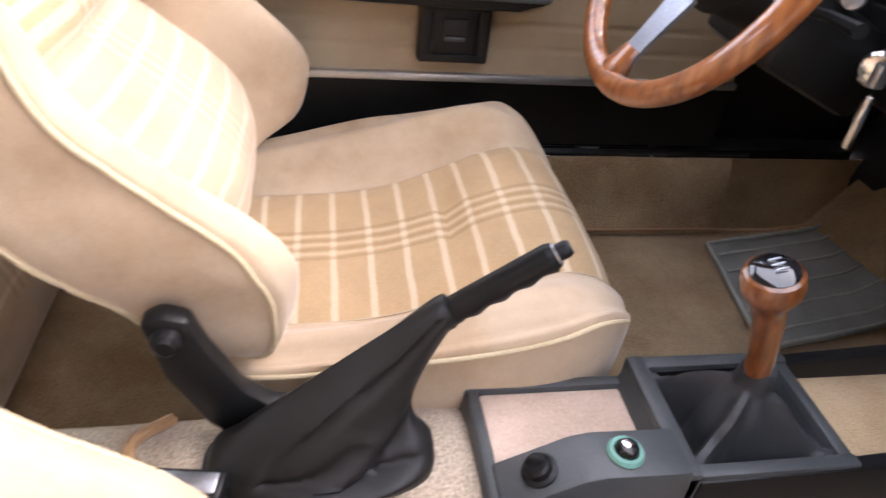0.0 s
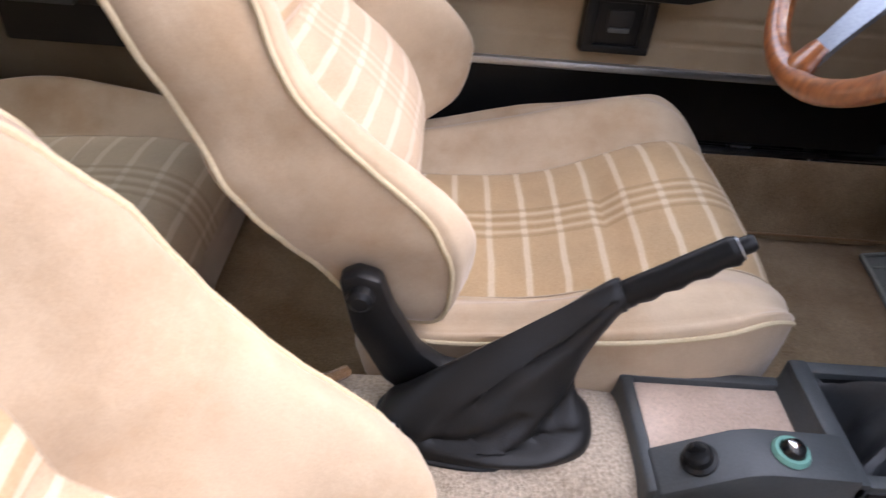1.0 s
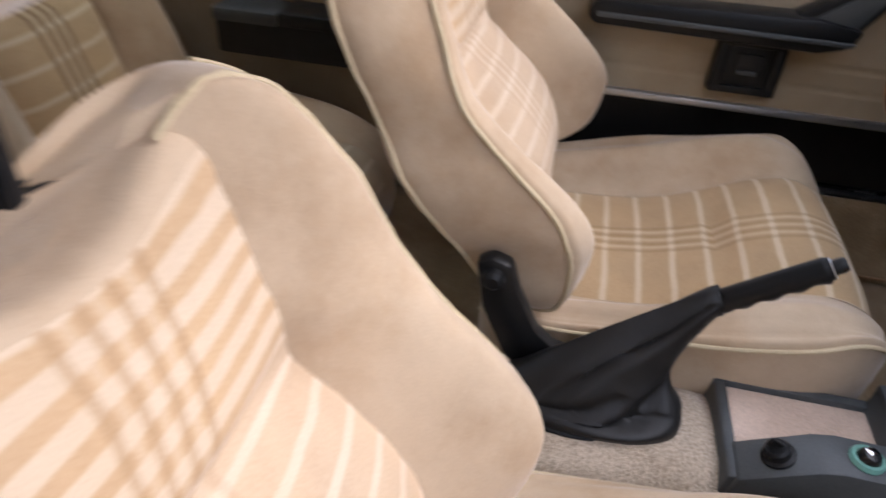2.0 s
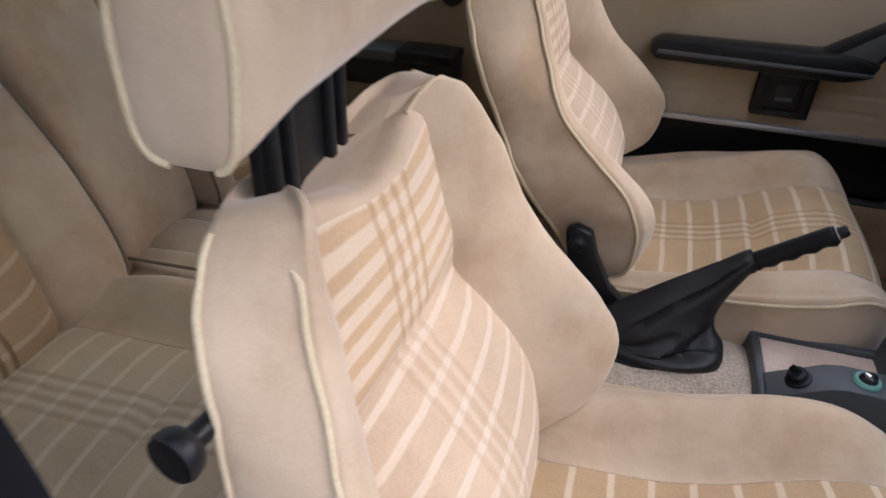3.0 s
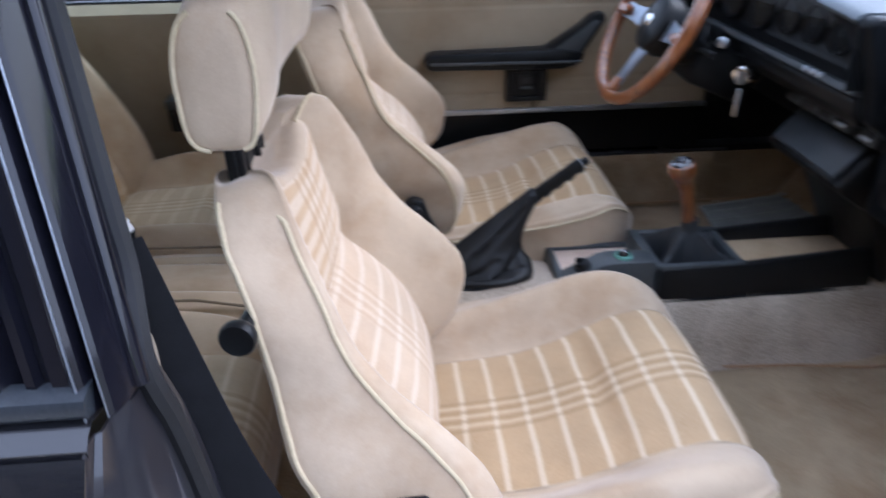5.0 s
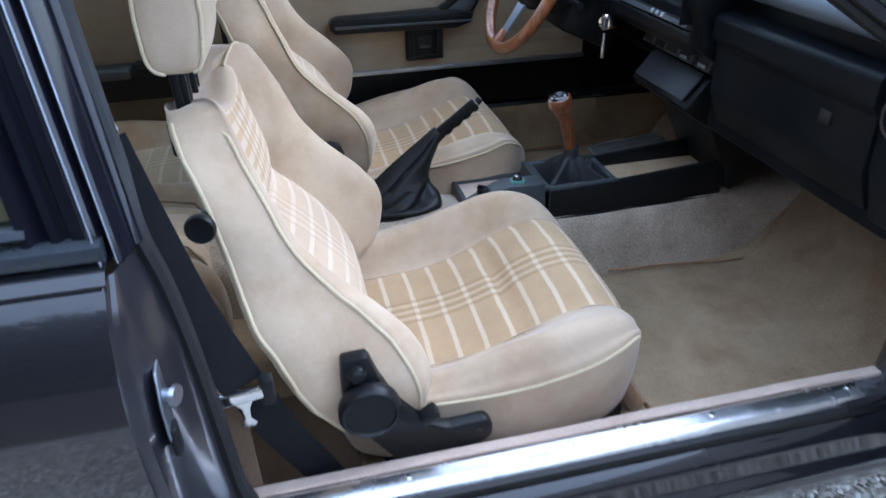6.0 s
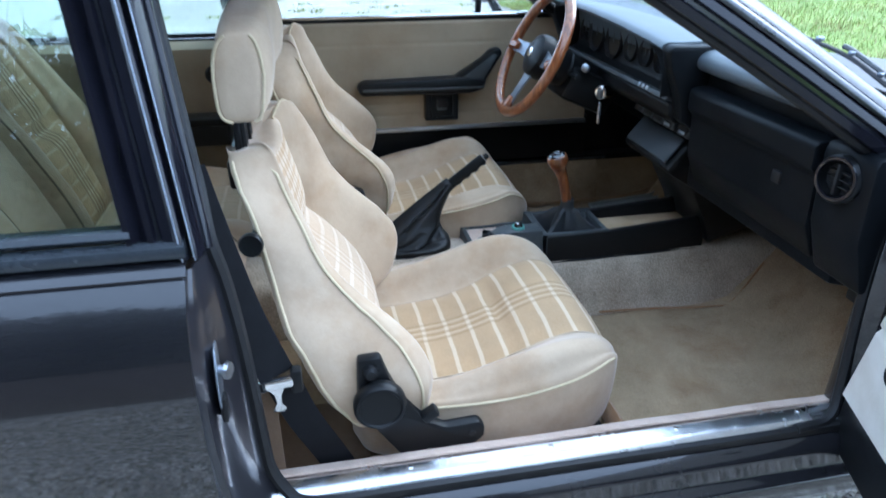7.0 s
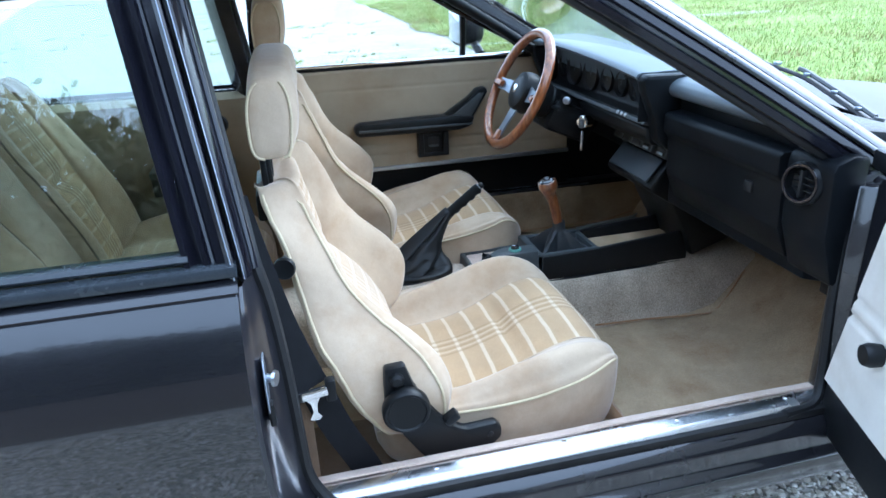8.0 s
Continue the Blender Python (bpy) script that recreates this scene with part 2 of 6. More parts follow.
TURF = ground_material("turf", [(0.3, (0.17, 0.25, 0.05)), (0.7, (0.31, 0.41, 0.10))], 0.9, 40, 0.6)


def random_material(name, stops, rough, patchy=0.0):
    m, nt, links, bsdf = nodes_of(name)
    g = nt.new("ShaderNodeNewGeometry")
    col = ramp(nt, links, g.outputs["Random Per Island"], stops)
    patch = ramp(nt, links, noise_node(nt, links, 1.1, 5), [(0.36, (0.60, 0.48, 0.36)), (0.46, (0.85, 0.84, 0.66)), (0.60, (1, 1, 1))])
    col = mix(nt, links, patchy, col, patch, "MULTIPLY")
    n = noise_node(nt, links, 160, 3)
    links.new(mix(nt, links, 0.2, col, ramp(nt, links, n, [(0.3, (0.45, 0.45, 0.45)), (0.7, (1, 1, 1))]), "MULTIPLY"), bsdf.inputs["Base Color"])
    bsdf.inputs["Roughness"].default_value = rough
    return m


STONE = random_material("gravel_stone", [(0.0, (0.17, 0.145, 0.11)), (0.25, (0.44, 0.395, 0.32)), (0.7, (0.64, 0.60, 0.52)), (1.0, (0.84, 0.81, 0.75))], 0.85)
DARK_GROUND = random_material("unseen_dark_ground", [(0.0, (0.03, 0.022, 0.014)), (1.0, (0.09, 0.065, 0.04))], 0.9)
BLADE = random_material("grass_blade", [(0.0, (0.19, 0.26, 0.05)), (0.5, (0.33, 0.41, 0.12)), (0.85, (0.47, 0.48, 0.21)), (1.0, (0.58, 0.53, 0.32))], 0.7, 1.0)
LEAF = random_material("hedge_leaf", [(0.0, (0.045, 0.055, 0.028)), (0.6, (0.08, 0.09, 0.045)), (1.0, (0.13, 0.115, 0.07))], 0.7)
BARK = surface("bark", (0.05, 0.04, 0.03), (0.12, 0.10, 0.08), 0.95, 8, 60, 0.8)


# ---- mesh helpers ----
def thing(name, label, category, at=(0, 0, 0), group="", kind=""):
    e = new(name)
    e.location = at
    e.empty_display_size = 0.05
    return tagged(e, label, category, group, kind)


def world_of(ob):
    p = Vector((0, 0, 0))
    while ob is not None:
        p = p + ob.location
        ob = ob.parent
    return p


def mesh_part(name, verts, faces, material, parent=None, label="", smooth=True, uv=None, angle=40):
    """One mesh object; verts are in the world's metres."""
    me = bpy.data.meshes.new(name)
    o = world_of(parent) if parent is not None else Vector((0, 0, 0))
    me.from_pydata([(float(v[0]) - o.x, float(v[1]) - o.y, float(v[2]) - o.z) for v in verts], [], [tuple(int(i) for i in f) for f in faces])
    if uv is not None:
        layer = me.uv_layers.new(name="UVMap")
        for loop in me.loops:
            layer.data[loop.index].uv = uv[loop.vertex_index]
    bm = bmesh.new()
    bm.from_mesh(me)
    bmesh.ops.recalc_face_normals(bm, faces=bm.faces)
    if smooth:
        lim = radians(angle)
        for f in bm.faces:
            f.smooth = True
        for e in bm.edges:
            if len(e.link_faces) == 2 and e.calc_face_angle(0) > lim:
                e.smooth = False
    bm.to_mesh(me)
    bm.free()
    me.materials.append(material)
    ob = new(name, me)
    if parent is not None:
        ob.parent = parent
    if label:
        ob["label"] = label
    return ob


def spline(points, n, closed=False):
    """A smooth curve through the points, n places along it."""
    p = np.array(points, float)
    k = len(p)
    if closed:
        q = np.vstack([p[-1], p, p[0], p[1]])
        ts = np.linspace(0, k, n, endpoint=False)
    else:
        q = np.vstack([2 * p[0] - p[1], p, 2 * p[-1] - p[-2]])
        ts = np.linspace(0, k - 1, n)
    i = np.minimum(ts.astype(int), k - 1 if closed else k - 2)
    t = (ts - i)[:, None]
    a, b, c, d = q[i], q[i + 1], q[i + 2], q[i + 3]
    return 0.5 * (2 * b + (c - a) * t + (2 * a - 5 * b + 4 * c - d) * t ** 2 + (3 * b - a - 3 * c + d) * t ** 3)


def loft(rings, closed=True, caps=True):
    n, m = len(rings), len(rings[0])
    verts = [tuple(v) for r in rings for v in r]
    faces = []
    span = m if closed else m - 1
    for i in range(n - 1):
        for j in range(span):
            k = (j + 1) % m
            faces.append((i * m + j, i * m + k, (i + 1) * m + k, (i + 1) * m + j))
    if closed and caps:
        faces.append(tuple(range(m - 1, -1, -1)))
        faces.append(tuple((n - 1) * m + j for j in range(m)))
    return verts, faces


def tube_mesh(path, r, n=8, closed=False, squash=1.0):
    p = np.array(path, float)
    k = len(p)
    tang = np.roll(p, -1, 0) - np.roll(p, 1, 0) if closed else np.gradient(p, axis=0)
    tang /= np.linalg.norm(tang, axis=1)[:, None] + 1e-12
    up = np.array([0.0, 0.0, 1.0]) if abs(tang[0][2]) < 0.9 else np.array([0.0, 1.0, 0.0])
    rings = []
    radius = r if hasattr(r, "__len__") else [r] * k
    for i in range(k):
        side = np.cross(tang[i], up)
        side /= np.linalg.norm(side) + 1e-12
        up = np.cross(side, tang[i])
        a = np.linspace(0, 2 * math.pi, n, endpoint=False)
        rings.append(p[i] + radius[i] * (np.cos(a)[:, None] * side + squash * np.sin(a)[:, None] * up))
    if closed:
        verts, faces = loft(rings, True, False)
        m = n
        faces += [((k - 1) * m + j, (k - 1) * m + (j + 1) % m, (j + 1) % m, j) for j in range(m)]
        return verts, faces
    return loft(rings)


def tube(name, path, r, material, parent=None, label="", n=8, closed=False, squash=1.0):
    v, f = tube_mesh(path, r, n, closed, squash)
    return mesh_part(name, v, f, material, parent, label)


def bevelled(verts, faces, width, segments=2):
    bm = bmesh.new()
    vs = [bm.verts.new(v) for v in verts]
    for f in faces:
        bm.faces.new([vs[i] for i in f])
    bmesh.ops.recalc_face_normals(bm, faces=bm.faces)
    if width:
        bmesh.ops.bevel(bm, geom=[e for e in bm.edges if e.calc_face_angle(0) > 0.3], offset=width, segments=segments, profile=0.5, affect="EDGES", clamp_overlap=True)
    bm.verts.index_update()
    out = [tuple(v.co) for v in bm.verts], [tuple(v.index for v in f.verts) for f in bm.faces]
    bm.free()
    return out


def block(name, lo, hi, material, parent=None, label="", bevel=0.004, turn=None):
    """A box from corner to corner with rounded edges; turn: a matrix laid on it about its middle."""
    c = (Vector(lo) + Vector(hi)) / 2
    h = (Vector(hi) - Vector(lo)) / 2
    verts = [Vector((sx * h.x, sy * h.y, sz * h.z)) for sx in (-1, 1) for sy in (-1, 1) for sz in (-1, 1)]
    faces = [(0, 1, 3, 2), (4, 6, 7, 5), (0, 4, 5, 1), (2, 3, 7, 6), (0, 2, 6, 4), (1, 5, 7, 3)]
    v, f = bevelled(verts, faces, bevel)
    m = turn if turn is not None else Matrix.Identity(3)
    return mesh_part(name, [m @ Vector(p) + c for p in v], f, material, parent, label)


def prism(name, outline, axis, lo, hi, material, parent=None, label="", bevel=0.003):
    """An outline in the plane across an axis, drawn out along it. For 'y' the outline is (x, z), for 'x' (y, z), for 'z' (x, y)."""
    def put(p, d):
        return {"y": (p[0], d, p[1]), "x": (d, p[0], p[1]), "z": (p[0], p[1], d)}[axis]
    n = len(outline)
    verts = [put(p, lo) for p in outline] + [put(p, hi) for p in outline]
    faces = [tuple(range(n)), tuple(range(2 * n - 1, n - 1, -1))] + [(i, (i + 1) % n, n + (i + 1) % n, n + i) for i in range(n)]
    v, f = bevelled(verts, faces, bevel)
    return mesh_part(name, v, f, material, parent, label, angle=35)


def turned(name, profile, origin, axis, material, parent=None, label="", n=28, hollow=False):
    """A lathe form: the profile is (radius, distance along the axis); hollow: the profile is a closed ring."""
    a = Vector(axis).normalized()
    u = a.orthogonal().normalized()
    w = a.cross(u)
    rings = []
    for r, d in profile:
        rings.append([Vector(origin) + a * d + max(r, 1e-4) * (math.cos(t) * u + math.sin(t) * w) for t in np.linspace(0, 2 * math.pi, n, endpoint=False)])
    if hollow:
        rings.append(rings[0])
    v, f = loft(rings, True, not hollow)
    return mesh_part(name, v, f, material, parent, label, angle=35)


def sheet(name, rows, material, parent=None, label="", thick=0.0, smooth=True, uv=None, angle=40):
    """A surface over a grid of points; thick gives it a second skin and edges."""
    g = np.array(rows, float)
    n, m = g.shape[:2]
    if not thick:
        v, f = loft(list(g), False)
        return mesh_part(name, v, f, material, parent, label, smooth, uv, angle)
    du, dv = np.gradient(g, axis=0), np.gradient(g, axis=1)
    nor = np.cross(du, dv)
    nor /= np.linalg.norm(nor, axis=2)[:, :, None] + 1e-12
    back = g - nor * thick
    v, f = loft(list(g), False)
    k = n * m
    v2, f2 = loft(list(back), False)
    f = f + [tuple(i + k for i in q[::-1]) for q in f2]
    rim = [i for i in range(m)] + [i * m + m - 1 for i in range(1, n)] + [(n - 1) * m + j for j in range(m - 2, -1, -1)] + [i * m for i in range(n - 2, 0, -1)]
    for a, b in zip(rim, rim[1:] + rim[:1]):
        f.append((a, b, b + k, a + k))
    return mesh_part(name, v + v2, f, material, parent, label, smooth, None, angle)


def smoothed(a, passes=3):
    a = np.array(a, float)
    for _ in range(passes):
        b = a.copy()
        b[1:-1] = 0.25 * a[:-2] + 0.5 * a[1:-1] + 0.25 * a[2:]
        a = b
    return a


# ---- ground ----
def ground():
    n = 60
    xs = np.concatenate([-np.geomspace(400, 3, 14), np.linspace(-2.5, 2.3, 20), np.geomspace(2.5, 400, 18)])
    ys = np.concatenate([-np.geomspace(400, 3, 14), np.linspace(-2.5, 2.5, 14), np.geomspace(3, 400, 18)])
    rows = [[(x, y, 0.03 * noise.noise((x * 0.2, y * 0.2, 0)) * min(1, max(0, (abs(x) + abs(y) - 5) / 8))) for y in ys] for x in xs]
    ob = sheet("ground", rows, GRAVEL)
    return tagged(ob, "pale limestone gravel drive under and around the car", "ground", kind="structure")


def grass_edge(y):
    return 2.75 + 0.10 * (y - 2) * 0.15 + 0.35 * noise.noise((y * 0.45, 3.1, 0)) + 0.12 * noise.noise((y * 2.1, 8.1, 0))


def lawn():
    ys = np.concatenate([-np.geomspace(300, 4, 12), np.linspace(-3.5, 18, 60), np.geomspace(19, 300, 14)])
    cols = np.concatenate([[0, 0.05, 0.2, 0.5], np.geomspace(1, 300, 18)])
    rows = [[(grass_edge(y) + c, y, 0.004 + 0.05 * min(1, c / 0.5) + 0.10 * min(1, c / 4) * noise.noise((c * 0.4, y * 0.4, 2))) for c in cols] for y in ys]
    return tagged(sheet("lawn", rows, TURF), "rough green lawn beside the gravel drive", "lawn", kind="structure")


def verge():
    """Unseen dark strip between the drive and the wood, added to darken the wing's reflections."""
    rows = [[(x, -2.25 - 0.25 * noise.noise((x * 0.7, 0, 4)) - c, 0.006 + 0.05 * min(1, c / 2)) for c in (0, 0.1, 0.4, 1, 2, 4, 8, 16, 60)] for x in np.concatenate([[-80, -40, -20], np.linspace(-10, 10, 50), [20, 40, 80]])]
    return tagged(sheet("verge", rows, DARK_GROUND), "unseen dark ground strip added to darken reflections in the wing", "verge", kind="structure")


def stones():
    """Loose chippings: small lumps of uneven shape, in one mesh."""
    rng = np.random.default_rng(5)
    base = np.array([(1, 0, 0), (-1, 0, 0), (0, 1, 0), (0, -1, 0), (0, 0, 1), (0, 0, -1), (.6, .6, .5), (-.6, .6, .5), (-.6, -.6, .5), (.6, -.6, .5)], float)
    tri = [(4, 6, 7), (4, 7, 8), (4, 8, 9), (4, 9, 6), (0, 2, 6), (2, 1, 7), (1, 3, 8), (3, 0, 9), (6, 2, 7), (7, 1, 8), (8, 3, 9), (9, 0, 6), (5, 2, 0), (5, 1, 2), (5, 3, 1), (5, 0, 3)]
    count = 30000
    spots = np.column_stack([rng.uniform(0.0, 1.8, count), rng.uniform(-1.8, -0.55, count)])
    far = np.column_stack([rng.uniform(-2.0, 0.0, count // 2), rng.uniform(-2.1, -0.85, count // 2)])
    spots = np.concatenate([spots, far])
    verts, faces = [], []
    for k, (x, y) in enumerate(spots):
        size = rng.uniform(0.0042, 0.0098) * (1.25 if rng.random() < 0.12 else 1)
        shape = np.array([1.25, 0.9, 0.62]) * rng.uniform(0.75, 1.2, 3)
        p = base * shape * size * rng.uniform(0.82, 1.12, (10, 1))
        e = Euler((rng.uniform(-.5, .5), rng.uniform(-.5, .5), rng.uniform(0, 6.28))).to_matrix()
        p = p @ np.array(e).T + np.array([x, y, size * rng.uniform(0.15, 0.75)])
        verts.extend(map(tuple, p))
        faces.extend(tuple(i + 10 * k for i in t) for t in tri)
    me = bpy.data.meshes.new("gravel")
    me.from_pydata(verts, [], faces)
    me.materials.append(STONE)
    return tagged(new("gravel", me), "loose grey and buff gravel chippings on the drive", "gravel", kind="stuff")


def grass():
    rng = np.random.default_rng(8)
    count = 230000
    y = rng.uniform(-4, 22, count)
    d = rng.random(count) ** 1.7 * 13
    verts = np.zeros((count, 3, 3))
    for i in range(count):
        x = grass_edge(y[i]) + d[i] - 0.12
        h = rng.uniform(0.025, 0.085) * (0.6 if d[i] < 0.3 else 1.0) * (1.0 + 0.5 * noise.noise((x * 0.8, y[i] * 0.8, 4)))
        a, lean = rng.uniform(0, 6.28), rng.uniform(0.01, 0.09)
        w = rng.uniform(0.003, 0.007)
        z = 0.02 + 0.05 * min(1, d[i] / 0.5)
        verts[i] = [(x - w * math.cos(a), y[i] - w * math.sin(a), z), (x + w * math.cos(a), y[i] + w * math.sin(a), z), (x + lean * math.sin(a), y[i] - lean * math.cos(a), z + h)]
    me = bpy.data.meshes.new("grass")
    me.from_pydata([tuple(v) for v in verts.reshape(-1, 3)], [], [(3 * i, 3 * i + 1, 3 * i + 2) for i in range(count)])
    me.materials.append(BLADE)
    return tagged(new("grass", me), "uneven bright green grass on the lawn", "grass", kind="stuff")


def tufts():
    """Weeds that grow through the drive."""
    rng = np.random.default_rng(12)
    verts, faces = [], []
    for k in range(260):
        cx, cy = rng.uniform(-6, 2.6), rng.uniform(2.5, 16)
        if noise.noise((cx * 0.5, cy * 0.5, 9)) < 0.02:
            continue
        for b in range(26):
            r, a = abs(rng.normal(0, 0.09)), rng.uniform(0, 6.28)
            x, y = cx + r * math.cos(a), cy + r * math.sin(a)
            t, w, h = rng.uniform(0, 6.28), 0.008, rng.uniform(0.02, 0.06)
            n = len(verts)
            verts += [(x - w * math.cos(t), y - w * math.sin(t), 0.0), (x + w * math.cos(t), y + w * math.sin(t), 0.0), (x + 0.04 * math.sin(t), y - 0.04 * math.cos(t), h)]
            faces.append((n, n + 1, n + 2))
    me = bpy.data.meshes.new("weeds")
    me.from_pydata(verts, [], faces)
    me.materials.append(BLADE)
    return tagged(new("weeds", me), "small green weeds growing through the gravel", "weeds", kind="stuff")


def bare_tree(x, y, height, seed):
    rng = random.Random(seed)
    t = thing("tree", "bare grey-brown winter tree with fine twigs", "tree", (x, y, 0), group="bare trees")
    verts, faces = [], []

    def grow(p, d, length, r, depth, out):
        pts, rad = [p], [r]
        for i in range(4):
            d = (d + Vector((rng.uniform(-.18, .18), rng.uniform(-.18, .18), rng.uniform(-.05, .14)))).normalized()
            p = p + d * length / 4
            pts.append(p)
            rad.append(r * (1 - 0.13 * (i + 1)))
        v, f = tube_mesh([tuple(q) for q in pts], rad, 5 if depth < 3 else 3)
        n = len(out[0])
        out[0].extend(v)
        out[1].extend(tuple(i + n for i in q) for q in f)
        if depth < 5:
            for i in range(3 if depth else 5):
                k = rng.randint(2, 4)
                e = (d + Vector((rng.uniform(-1, 1), rng.uniform(-1, 1), rng.uniform(-.2, .7)))).normalized()
                grow(pts[k], e, length * rng.uniform(.55, .75), rad[k] * .6, depth + 1, out if depth else crown)

    crown = ([], [])
    trunk = ([], [])
    grow(Vector((x, y, -0.05)), Vector((0, 0, 1)), height * 0.38, height * 0.022, 0, trunk)
    mesh_part("trunk", *trunk, BARK, t)
    mesh_part("crown", *crown, BARK, t, smooth=False)
    return t


def woods():
    """A dense edge of trees and ivy behind the drive, with thin twigs along its top."""
    rng = np.random.default_rng(21)
    count = 90000
    x = rng.uniform(-34, 4, count)
    top = np.array([10.6 + 1.3 * noise.noise((float(q) * 0.22, 0, 0)) + 0.8 * noise.noise((float(q) * 0.9, 5, 0)) for q in x])
    z = top * rng.random(count) ** 0.8
    y = -14 + rng.normal(0, 0.7, count) - 0.06 * z
    s = rng.uniform(0.07, 0.22, count)[:, None]
    a = rng.normal(0, 1, (count, 3))
    a /= np.linalg.norm(a, axis=1)[:, None]
    b = np.cross(a, rng.normal(0, 1, (count, 3)))
    b /= np.linalg.norm(b, axis=1)[:, None]
    c = np.column_stack([x, y, z])
    quads = np.stack([c - a * s, c - b * s * 0.55, c + a * s, c + b * s * 0.55], 1)
    deep = 24000
    dx = rng.uniform(-34, 4, deep)
    e = rng.normal(0, 1, (2, deep, 3))
    e /= np.linalg.norm(e, axis=2)[:, :, None]
    r = rng.uniform(0.25, 0.45, deep)[:, None]
    dc = np.column_stack([dx, rng.uniform(-17, -15, deep), 9.4 * rng.random(deep)])
    quads = np.concatenate([quads, np.stack([dc - e[0] * r, dc - e[1] * r * 0.6, dc + e[0] * r, dc + e[1] * r * 0.6], 1)])
    twigs = 2600
    tx = rng.uniform(-34, 4, twigs)
    tz = np.array([10.2 + 1.3 * noise.noise((float(q) * 0.22, 0, 0)) + 0.8 * noise.noise((float(q) * 0.9, 5, 0)) for q in tx])
    c = np.column_stack([tx, np.full(twigs, -14.5), tz])
    d = np.column_stack([rng.normal(0, 0.35, twigs), rng.normal(0, 0.2, twigs), rng.uniform(0.4, 1.5, twigs)])
    w = np.column_stack([np.full(twigs, 0.012), np.zeros(twigs), np.zeros(twigs)])
    quads = np.concatenate([quads, np.stack([c - w, c + w, c + d + w * 0.3, c + d - w * 0.3], 1)])
    me = bpy.data.meshes.new("woods")
    me.from_pydata(quads.reshape(-1, 3).tolist(), [], np.arange(len(quads) * 4).reshape(-1, 4).tolist())
    me.materials.append(LEAF)
    return tagged(new("woods", me), "dark edge of a wood across the drive", "woods", kind="stuff")


# ---- the car's shell ----
def side_y(z):
    """Half the car's width at a height."""
    return float(np.interp(z, [0.18, 0.25, 0.35, 0.5, 0.62, 0.72, 0.79, 0.82, 0.86, 1.24], [0.775, 0.80, 0.828, 0.862, 0.874, 0.868, 0.840, 0.812, 0.79, 0.615]))


def body_side(x0, x1, zlow, ztop, sgn, axle=None):
    xs = np.linspace(x0, x1, 46)
    rows = []
    for x in xs:
        lo = zlow
        if axle is not None and abs(x - axle) < 0.34:
            lo = max(zlow, 0.29 + math.sqrt(0.34 ** 2 - (x - axle) ** 2))
        taper = 0.10 * max(0, (abs(x - 0.3) - 1.5)) ** 1.6
        high = ztop(x) if callable(ztop) else ztop
        zs = [lo + (high - lo) * k / 16 for k in range(17)]
        rows.append([(x, sgn * (side_y(z) - taper), z) for z in zs])
    return rows


